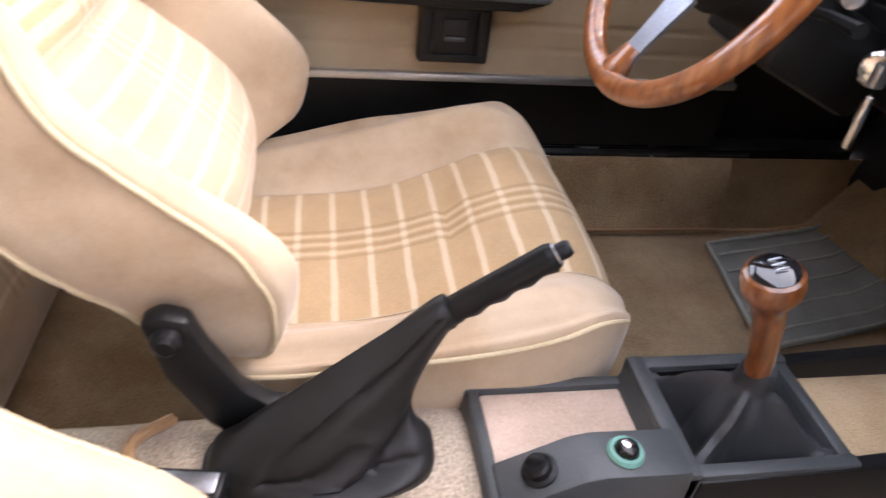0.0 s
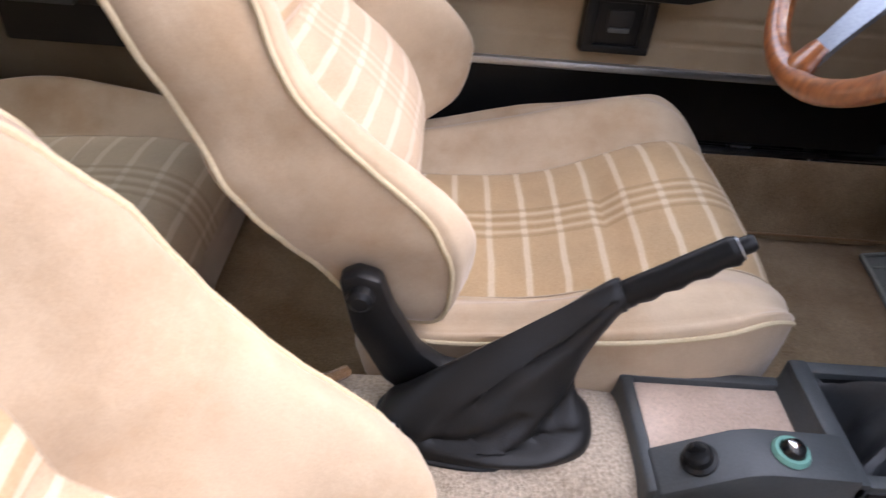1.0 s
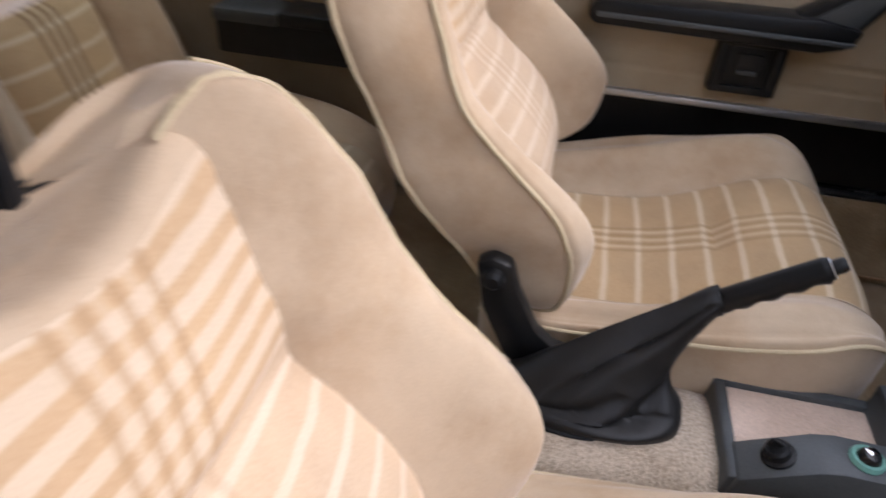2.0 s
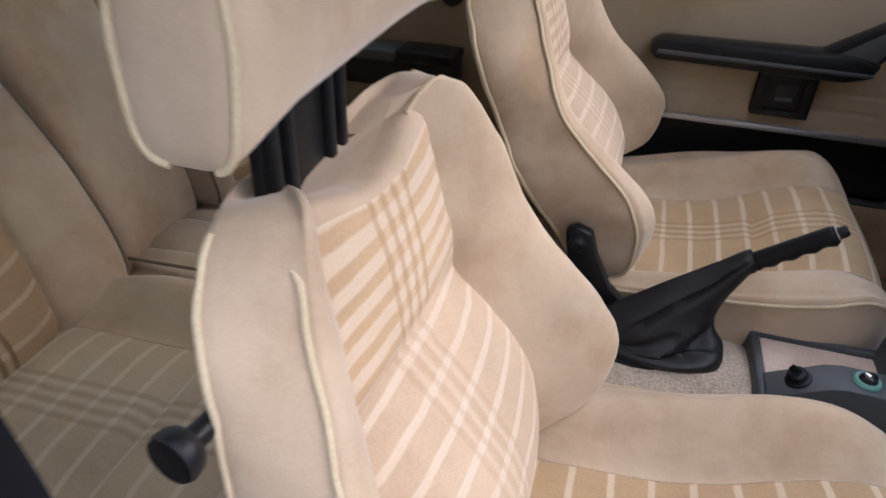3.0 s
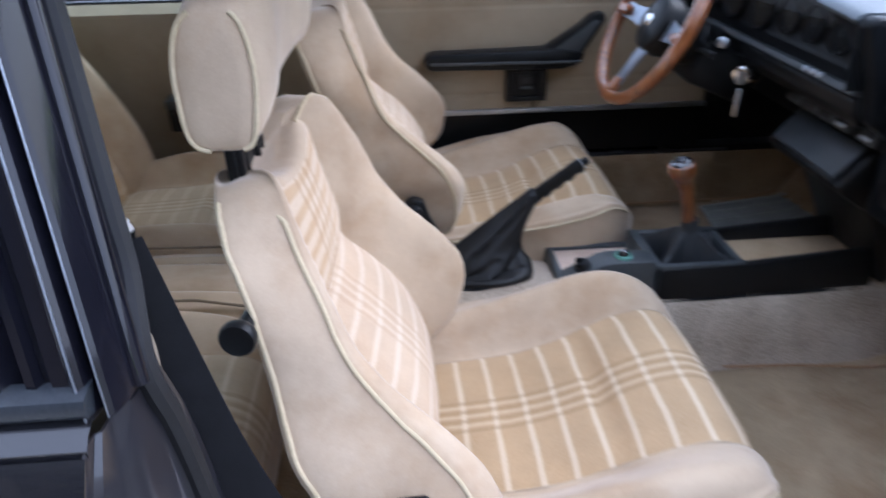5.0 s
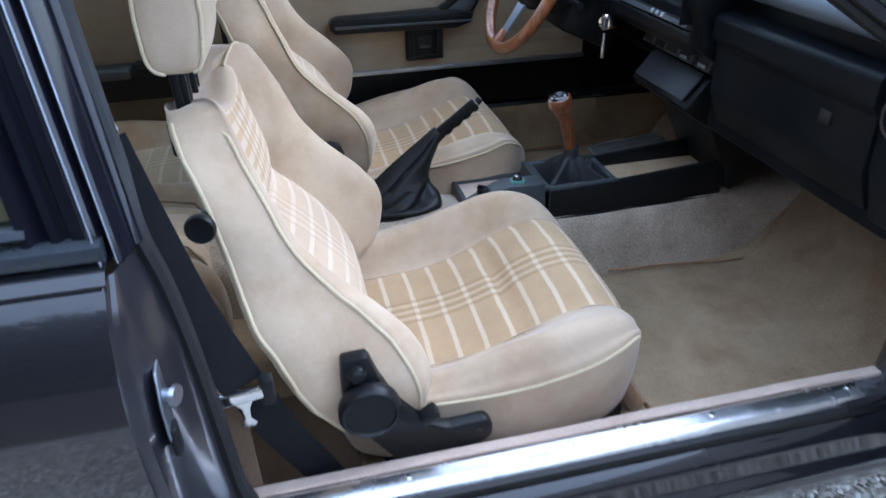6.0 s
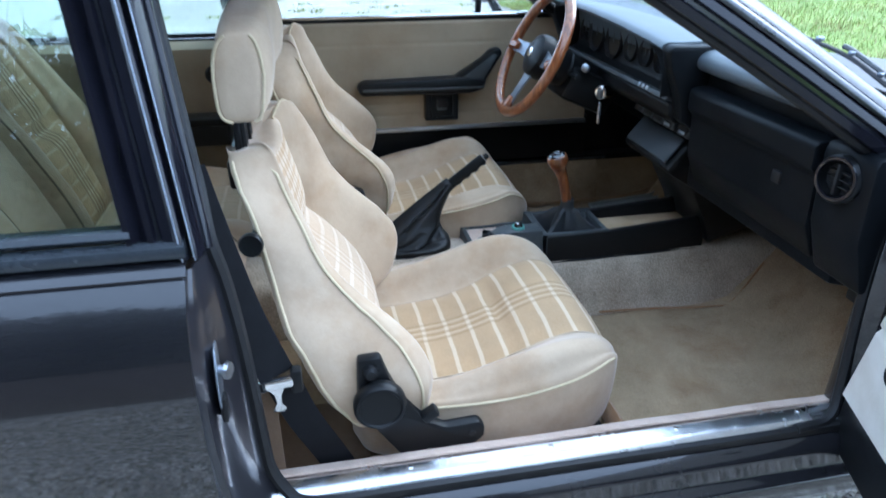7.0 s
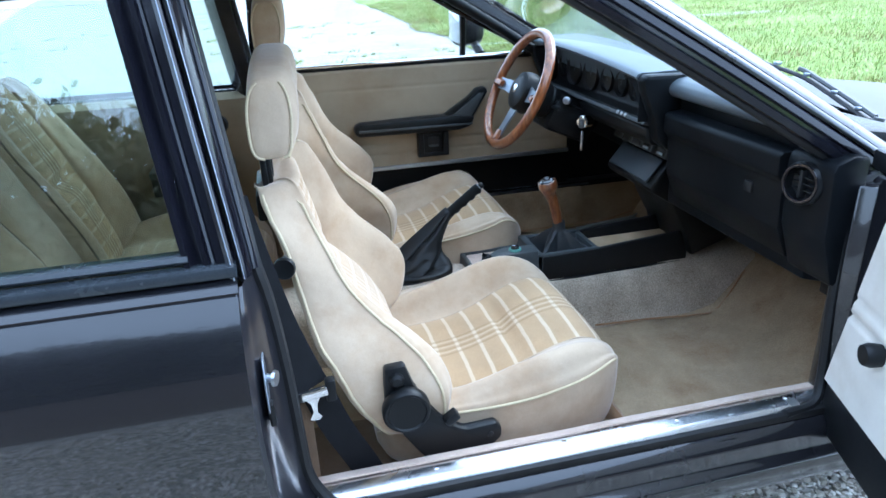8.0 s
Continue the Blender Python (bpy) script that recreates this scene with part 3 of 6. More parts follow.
def car_shell():
    car = thing("car", "black two-door coupe with its passenger door wide open", "car", (0.3, 0, 0))
    # rear wings
    for sgn in (-1, 1):
        mesh = body_side(-0.205, -2.0, 0.24, 0.818, sgn, -1.02)
        sheet("quarter_panel", mesh, PAINT, car, "glossy black rear wing", thick=0.002)
        # belt ledge and trim below the quarter window
        led = [[(x, sgn * y, z) for y, z in ((0.8125, 0.816), (0.812, 0.823), (0.804, 0.830), (0.786, 0.837))] for x in np.linspace(-0.204, -1.75, 20)]
        sheet("belt_ledge", led, PAINT, car)
        for nm, z, y, h, x0 in (("belt_trim", 0.848, 0.788, 0.010, -0.203), ("window_trim", 0.868, 0.772, 0.008, -0.266)):
            prof = [(0, -h), (0.010, -h * 0.7), (0.013, 0), (0.009, h * 0.8), (-0.004, h), (-0.012, h)]
            rings = [[(x, sgn * (y + a), z + b) for a, b in prof] for x in np.linspace(x0, -1.35, 12)]
            v, f = loft(rings)
            mesh_part(nm, v, f, SATIN, car, "black window moulding with sky reflection in its colour", angle=50)
        # quarter window
        g = [[(x, sgn * (0.768 - (z - 0.88) * 0.42 * 1.0), z) for z in np.linspace(0.87, min(1.20, 1.20 - max(0, -x - 0.75) * 0.55), 5)] for x in np.linspace(-0.268, -1.25, 12)]
        sheet("quarter_window", g, SIDE_GLASS, car, "rear side glass", thick=0.004)
        # rear roof pillar and roof rail
        path = [(-0.85, sgn * 0.61, 1.235), (-1.1, sgn * 0.63, 1.16), (-1.4, sgn * 0.69, 0.99), (-1.65, sgn * 0.74, 0.85)]
        tube("rear_pillar", spline(path, 14), [0.035 + 0.006 * k for k in range(14)], PAINT, car, n=8, squash=1.0)
        rail = [(0.31, sgn * 0.585, 1.232), (0.1, sgn * 0.605, 1.25), (-0.4, sgn * 0.61, 1.25), (-0.88, sgn * 0.61, 1.23)]
        tube("roof_rail", spline(rail, 16), 0.026, TRIM, car, n=8)
        # front wing
        sheet("front_wing", body_side(0.93, 2.45, 0.24, lambda x: 0.795 - 0.135 * max(0, (x - 1.2) / 1.22) ** 1.3, sgn, 1.62), PAINT, car, thick=0.002)
    # roof
    rows = []
    for x in np.linspace(0.29, -1.0, 14):
        zc = 1.275 - 0.05 * ((x + 0.2) / 0.8) ** 2
        rows.append([(x, y, zc + 0.02 - 0.05 * (y / 0.62) ** 2) for y in np.linspace(-0.62, 0.62, 15)])
    sheet("roof", rows, PAINT, car, thick=0.003)
    rows = [[(p[0], p[1] * 0.97, p[2] - 0.03) for p in r] for r in rows]
    sheet("headlining", rows, HEADLINING, car, "pale cloth headlining")
    # screens
    def screen(a, b, w0, w1, bulge):
        return [[(a[0] + (b[0] - a[0]) * t + bulge * (1 - (u) ** 2), u * (w0 + (w1 - w0) * t), a[1] + (b[1] - a[1]) * t) for u in np.linspace(-1, 1, 13)] for t in np.linspace(0, 1, 8)]
    sheet("windscreen", screen((1.03, 0.825), (0.30, 1.240), 0.69, 0.575, 0.13), GLASS, car, "laminated windscreen", thick=0.005)
    sheet("rear_window", screen((-1.62, 0.92), (-0.98, 1.225), 0.66, 0.58, -0.08), GLASS, car, thick=0.005)
    # bonnet, scuttle, boot
    def deck(x0, x1, z0, z1, w, crown):
        return [[(x + 0.09 * (1 - (y / w) ** 2) * (1 if x1 > x0 else -1) * (1 - t), y, z0 + (z1 - z0) * t ** 1.3 + crown * (1 - (y / w) ** 2)) for y in np.linspace(-w, w, 17)] for t in np.linspace(0, 1, 10) for x in (x0 + (x1 - x0) * t,)]
    sheet("bonnet", deck(1.20, 2.42, 0.800, 0.66, 0.80, 0.060), DULL_PAINT, car, "black bonnet with a dull grey reflection in its colour", thick=0.003)
    sheet("scuttle", deck(1.04, 1.195, 0.808, 0.79, 0.72, 0.045), TRIM, car, thick=0.003)
    sheet("boot_lid", deck(-1.55, -2.05, 0.86, 0.82, 0.70, 0.03), PAINT, car, thick=0.003)
    for x0, s in ((2.44, 1), (-2.06, -1)):
        sheet("nose_panel" if s > 0 else "tail_panel", [[(x0 - s * 0.06 * (y / 0.7) ** 2, y, z) for y in np.linspace(-0.74, 0.74, 9)] for z in np.linspace(0.25, 0.68 if s > 0 else 0.84, 5)], PAINT, car, thick=0.004)
    # underbody
    block("underbody", (-1.95, -0.74, 0.15), (2.35, 0.74, 0.19), RUBBER, car)
    # wheels
    for xa in (1.62, -1.02):
        for sgn in (-1, 1):
            prof = [(0.17, -0.085), (0.285, -0.085), (0.30, -0.06), (0.30, 0.06), (0.285, 0.085), (0.17, 0.085)]
            w = turned("tyre", prof, (xa, sgn * 0.70, 0.30), (0, sgn, 0), RUBBER, car, hollow=True)
            turned("rim", [(0.0, 0.05), (0.10, 0.06), (0.15, 0.05), (0.175, 0.082), (0.172, 0.0), (0.0, 0.0)], (xa, sgn * 0.70, 0.30), (0, sgn, 0), STEEL, w)
    # front pillars: painted outer, trim inside, a bright strip along the screen
    for sgn in (-1, 1):
        low, high = np.array([1.06, sgn * 0.705, 0.776]), np.array([0.27, sgn * 0.585, 1.257])
        mid = (low + high) / 2 + np.array([0.004, 0, 0.004])
        path = spline([low, mid, high], 14)
        prof = np.array([(0.046, -0.006), (0.042, 0.010), (0.022, 0.028), (0.006, 0.030), (0.002, 0.024), (-0.004, 0.024), (-0.008, 0.029), (-0.020, 0.026), (-0.027, 0.006), (-0.020, -0.02), (0.0, -0.028), (0.035, -0.02)])
        along = (high - low) / np.linalg.norm(high - low)
        out = np.array([0, sgn, 0.0])
        up = np.cross(along, out) * -sgn
        up = up if up[2] > 0 else -up
        rings = [[p + a * up + b * out for a, b in prof] for p in path]
        v, f = loft(rings)
        mesh_part("front_pillar", v, f, TRIM, car, "black windscreen pillar")
        tube("screen_seal", [p + 0.056 * up - 0.012 * out for p in path], 0.005, RUBBER, car)
        for nm, a0, b0, a1, b1 in (("screen_trim", 0.022, 0.0300, 0.034, 0.0240), ("glass_trim", 0.036, 0.0225, 0.056, -0.004)):
            rows = [[p + (a0 + (a1 - a0) * k) * up + (b0 + (b1 - b0) * k + 0.004 * math.sin(math.pi * k)) * out for k in np.linspace(0, 1, 6)] for p in path]
            sheet(nm, rows, SCREEN_STRIP, car, "dull metal windscreen strip", thick=0.002)
        tube("door_seal", [p - 0.022 * up + 0.006 * out for p in path], 0.010, RUBBER, car)
        tube("pillar_trim", [p - 0.010 * up - 0.020 * out for p in path], 0.018, BLACK, car, n=10)
    # hinge posts
    for sgn, off in ((-1, 0.0), (1, 0.075)):
        prism("hinge_post", [(x, sgn * (y + off)) for x, y in ((0.905, 0.700), (0.900, 0.725), (0.915, 0.745), (0.925, 0.77), (0.99, 0.78), (1.02, 0.70))], "z", 0.20, 0.83, PAINT, car, "black door hinge post", 0.008)
        tube("post_seal", spline([(x, sgn * (y + off), z) for x, y, z in ((0.80, 0.768, 0.366), (0.875, 0.758, 0.372), (0.903, 0.735, 0.43), (0.902, 0.722, 0.60), (0.908, 0.716, 0.80), (0.99, 0.70, 0.86))], 30), 0.010, RUBBER, car)
    # wipers: arm, blade with its claws
    for shift in (0.0, 0.52):
        turned("wiper_pivot", [(0.0, 0.03), (0.012, 0.028), (0.016, 0.0)], (1.235, -0.42 + shift, 0.835), (0.2, 0, 1), GREY_PLASTIC, car, n=14)
        line = [(1.240, -0.41 + shift, 0.862), (1.246, -0.30 + shift, 0.893), (1.243, -0.17 + shift, 0.932), (1.235, -0.02 + shift, 0.952)]
        blade = tube("wiper_blade", spline([(x - 0.012, y, z - 0.012) for x, y, z in line], 18), 0.0055, RUBBER, car, n=6)
        tube("wiper_arm", spline(line[:3] + [(1.240, -0.14 + shift, 0.938)], 14), 0.0065, GREY_PLASTIC, car, n=6)
        for k in (0.15, 0.4, 0.65, 0.9):
            p = spline(line, 21)[int(20 * k)]
            block("wiper_claw", p - (0.014, 0.008, 0.007), p + (0.002, 0.008, 0.002), SPOKE, blade, "", 0.002)
    return car


def sill(sgn, car):
    """Door sill: carpet edge, worn tread plate with screws, seal, stepped painted sill."""
    xs = np.linspace(-0.16, 0.93, 24)
    def strip(name, prof, mat, label="", x=xs):
        rows = [[(q, sgn * y, z) for y, z in prof] for q in x]
        return sheet(name, rows, mat, car, label, thick=0.002, angle=60)
    strip("tread_plate", [(0.708, 0.376), (0.716, 0.379), (0.752, 0.3755), (0.760, 0.370), (0.764, 0.361)], ALU, "worn aluminium tread plate")
    strip("sill_seal", [(0.761, 0.362), (0.766, 0.368), (0.772, 0.366), (0.774, 0.356), (0.770, 0.350)], RUBBER)
    strip("sill", [(0.766, 0.352), (0.778, 0.348), (0.790, 0.340), (0.796, 0.326), (0.798, 0.300), (0.802, 0.292), (0.812, 0.288), (0.818, 0.280), (0.818, 0.262), (0.812, 0.254), (0.806, 0.250), (0.806, 0.236), (0.79, 0.205), (0.76, 0.185), (0.70, 0.18)], PAINT, "glossy black stepped sill", np.linspace(-0.30, 1.0, 24))
    if sgn > 0:
        tube("sill_strip", [(x, 0.716, 0.384) for x in np.linspace(-0.12, 1.06, 20)], 0.006, STRIP, car, "dull metal sill strip")
    for x in (0.079, 0.332, 0.573, 0.825):
        turned("screw", [(0.0001, 0.0012), (0.004, 0.0010), (0.0062, -0.001), (0.0062, -0.004)], (x, sgn * 0.735, 0.3795), (0, 0, 1), CHROME, car, n=14)


def b_pillar(sgn, car):
    """Ribbed pillar between door and quarter window, with the jamb below the belt."""
    def spot(z, a, out):
        xr, xf = np.interp(z, [0.84, 1.24], [-0.272, -0.326]), np.interp(z, [0.84, 1.24], [-0.208, -0.262])
        y = np.interp(z, [0.84, 1.24], [0.782, 0.652])
        return (xr + (xf - xr) * a, sgn * (y + out), z)
    prof = [(0.0, 0.000), (0.04, 0.009), (0.16, 0.010), (0.22, 0.001), (0.31, -0.006), (0.39, 0.002), (0.44, 0.007), (0.55, 0.008), (0.60, 0.001), (0.66, 0.000), (0.72, 0.007), (0.90, 0.007), (1.00, 0.012), (1.06, 0.008), (1.11, -0.004), (1.16, -0.004), (1.20, 0.006), (1.27, 0.003), (1.33, -0.006), (1.39, -0.028), (1.42, -0.056), (1.40, -0.066), (1.25, -0.078), (0.6, -0.078), (0.1, -0.03)]
    zs = np.linspace(0.832, 1.245, 15)
    v, f = loft([[spot(z, a, o) for a, o in prof] for z in zs])
    mesh_part("door_pillar", v, f, TRIM, car, "ribbed satin black door pillar", angle=25)
    # thin steel lines stand in for the sharp highlights along the ribs
    for frac, off in ((1.0, 0.0125), (1.21, 0.0065)):
        tube("pillar_highlight", [spot(z, frac, off) for z in zs], 0.0010, SPOKE, car)
    tube("frame_seal", [spot(z, 1.38, -0.030) for z in zs], 0.008, TRIM, car, n=12)
    # jamb below the belt: from the wing's edge inwards to the opening
    edge = spline([(-0.206, 0.825), (-0.212, 0.74), (-0.216, 0.64), (-0.216, 0.54), (-0.208, 0.44), (-0.188, 0.35), (-0.150, 0.28)], 24)
    zz = [0.30, 0.362, 0.42, 0.50, 0.60, 0.70, 0.78, 0.85]
    xx = [-0.10, -0.125, -0.145, -0.150, -0.154, -0.160, -0.168, -0.180]
    steps = [(0.0, 0.0), (0.06, 0.04), (0.10, 0.16), (0.24, 0.20), (0.30, 0.42), (0.40, 0.46), (0.52, 0.62), (0.60, 0.66), (0.68, 0.86), (0.86, 0.94), (1.0, 1.0), (0.98, 1.18), (0.70, 1.25)]
    rows = []
    for x, z in edge:
        y, xs = side_y(z), float(np.interp(z, zz, xx))
        rows.append([(x + (xs - x) * a, sgn * (y + (0.738 - y) * o), z) for a, o in steps])
    sheet("door_jamb", rows, JAMB, car, "black painted door jamb", thick=0.002, angle=50)
    sealpath = [(float(np.interp(z, zz, xx)) - 0.004, sgn * 0.740, z) for z in (0.84, 0.78, 0.70, 0.60, 0.50, 0.43)] + [(-0.130, sgn * 0.748, 0.385), (-0.105, sgn * 0.762, 0.366), (-0.05, sgn * 0.768, 0.360)]
    top = [spot(z, 1.38, -0.060) for z in np.linspace(1.24, 0.90, 9)]
    tube("opening_seal", spline(top + sealpath, 60), 0.0105, RUBBER, car, n=8)
    # striker
    if sgn < 0:
        z0 = 0.660
        s = prism("striker_plate", [(-0.790, z0 + 0.052), (-0.812, z0 + 0.048), (-0.826, z0 + 0.01), (-0.828, z0 - 0.03), (-0.820, z0 - 0.055), (-0.806, z0 - 0.050), (-0.792, z0 - 0.01)], "x", -0.190, -0.186, SPOKE, car, "dull metal striker plate", 0.002)
        turned("striker_pin", [(0.0, 0.019), (0.0115, 0.018), (0.0125, 0.013), (0.007, 0.011), (0.007, 0.0), (0.0, 0.0)], (-0.188, -0.808, z0 + 0.016), (1, -0.35, 0), STEEL, s, n=18)
        block("striker_foot", (-0.190, -0.826, z0 - 0.062), (-0.181, -0.806, z0 - 0.022), BLACK, s, "", 0.003)


# ---- cabin structure ----
def cabin():
    # floor carpet with the rising toe board
    def floor_z(x, y):
        toe = 1.08 if y < 0.05 else 1.24
        return float(np.interp(x, [-0.7, -0.2, 0.0, toe, 1.46], [0.27, 0.25, 0.22, 0.22, 0.54]))
    xs = np.concatenate([np.linspace(-0.7, 1.18, 24), np.linspace(1.22, 1.46, 8)])
    rows = [[(x, y, floor_z(x, y) + 0.006 * noise.noise((x * 6, y * 6, 1))) for y in np.linspace(-0.69, 0.69, 30)] for x in xs]
    tagged(sheet("floor", rows, CARPET, thick=0.006), "worn tan carpet with dirt in the footwells", "floor", kind="structure")
    # tunnel
    prof = [(0.155, 0.215), (0.145, 0.26), (0.125, 0.33), (0.105, 0.385), (0.07, 0.410), (0.0, 0.416), (-0.04, 0.410), (-0.075, 0.385), (-0.09, 0.33), (-0.105, 0.26), (-0.115, 0.215)]
    rings = []
    for x in np.linspace(-0.66, 1.25, 40):
        k = np.interp(x, [-0.66, 0.30, 0.50, 1.25], [0.9, 1.0, 0.86, 0.9])
        rings.append([(x, y, 0.215 + (z - 0.215) * k + 0.003 * noise.noise((x * 9, y * 9, 0))) for y, z in spline(prof, 30)])
    tagged(sheet("tunnel", rings, CARPET_GREY), "transmission tunnel in worn pale carpet", "tunnel", kind="structure")
    for sgn in (-1, 1):
        rows = []
        for x in np.linspace(-0.20, 1.02, 26):
            w = 0.004 * noise.noise((x * 5, sgn, 0))
            rows.append([(x, sgn * y, z + w) for y, z in ((0.655, 0.225), (0.672, 0.262), (0.680, 0.30), (0.688, 0.345), (0.696, 0.368), (0.706, 0.379), (0.724 if sgn < 0 else 0.712, 0.3825 if sgn < 0 else 0.375))])
        tagged(sheet("sill_carpet", rows, CARPET_PINK if sgn < 0 else CARPET, thick=0.004), "carpeted inner sill with a folded edge", "carpet", kind="structure")
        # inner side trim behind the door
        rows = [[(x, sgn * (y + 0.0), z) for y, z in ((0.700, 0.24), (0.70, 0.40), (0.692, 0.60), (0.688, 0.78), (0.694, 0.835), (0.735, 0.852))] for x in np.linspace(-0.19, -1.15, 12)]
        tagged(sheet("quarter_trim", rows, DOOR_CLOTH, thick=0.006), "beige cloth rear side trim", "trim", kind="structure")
        # kick panel
        rows = [[(x, sgn * (0.66 + 0.05 * min(1, (z - 0.2) / 0.14) ** 0.5), z) for z in np.linspace(0.20, 0.375, 8)] for x in np.linspace(0.97, 1.46, 5)]
        tagged(sheet("kick_carpet", rows, CARPET, thick=0.005), "carpeted foot of the footwell's side", "carpet", kind="structure")
        rows = [[(x, sgn * (0.712 if sgn < 0 else 0.762), z) for z in np.linspace(0.372, 0.82, 5)] for x in np.linspace(0.965, 1.45, 5)]
        tagged(sheet("kick_panel", rows, BLACK, thick=0.005), "black side panel of the footwell", "trim", kind="structure")
    for nm, path in (("carpet_seam", [(0.585, 0.215, 0.240), (0.63, 0.225, 0.236), (0.672, 0.230, 0.236), (0.70, 0.245, 0.234)]), ("carpet_seam", [(0.70, -0.120, 0.236), (0.87, -0.130, 0.234), (1.02, -0.150, 0.234), (1.10, -0.135, 0.238), (1.20, -0.10, 0.33)]), ("carpet_seam", [(0.58, 0.656, 0.236), (0.80, 0.655, 0.236), (1.00, 0.652, 0.238), (1.10, 0.636, 0.246), (1.20, 0.610, 0.28)])):
        tagged(tube(nm, spline(path, 24), 0.003, CARPET_RUST), "rust-brown bound edge of the carpet", "carpet", kind="structure")
    tagged(sheet("carpet_flap", [[(0.535 + 0.03 * k, y, 0.236 + 0.028 * k * (1 - k) * 4) for k in np.linspace(0, 1, 7)] for y in np.linspace(-0.585, -0.50, 6)], CARPET_RUST, thick=0.004), "folded rust-brown carpet edge by the seat", "carpet", kind="structure")
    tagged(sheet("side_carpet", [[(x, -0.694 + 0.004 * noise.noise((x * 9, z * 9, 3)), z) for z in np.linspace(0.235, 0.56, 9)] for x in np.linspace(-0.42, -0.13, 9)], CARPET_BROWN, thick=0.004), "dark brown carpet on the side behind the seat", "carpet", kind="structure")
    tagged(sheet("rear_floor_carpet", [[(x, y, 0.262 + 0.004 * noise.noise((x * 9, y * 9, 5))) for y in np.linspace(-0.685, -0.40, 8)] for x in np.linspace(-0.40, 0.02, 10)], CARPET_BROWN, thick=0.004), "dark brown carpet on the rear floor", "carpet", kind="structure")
    tagged(block("inner_post", (0.88, 0.712, 0.30), (1.30, 0.80, 0.396), BLACK), "black inner foot of the hinge post", "trim", kind="structure")
    tagged(block("firewall", (1.45, -0.72, 0.2), (1.48, 0.72, 0.80), RUBBER), "dark bulkhead behind the footwells", "bulkhead", kind="structure")
    rows = [[(x, y, 0.90 + 0.03 * (x + 0.95)) for y in np.linspace(-0.68, 0.68, 6)] for x in np.linspace(-0.92, -1.60, 5)]
    tagged(sheet("parcel_shelf", rows, BLACK, thick=0.01), "black parcel shelf under the rear window", "shelf", kind="structure")
    rows = [[(x, y, z) for y in np.linspace(-0.69, 0.69, 4)] for x, z in ((-0.68, 0.26), (-0.80, 0.45), (-0.95, 0.90))]
    tagged(sheet("rear_bulkhead", rows, RUBBER, thick=0.01), "bulkhead behind the rear seat", "bulkhead", kind="structure")


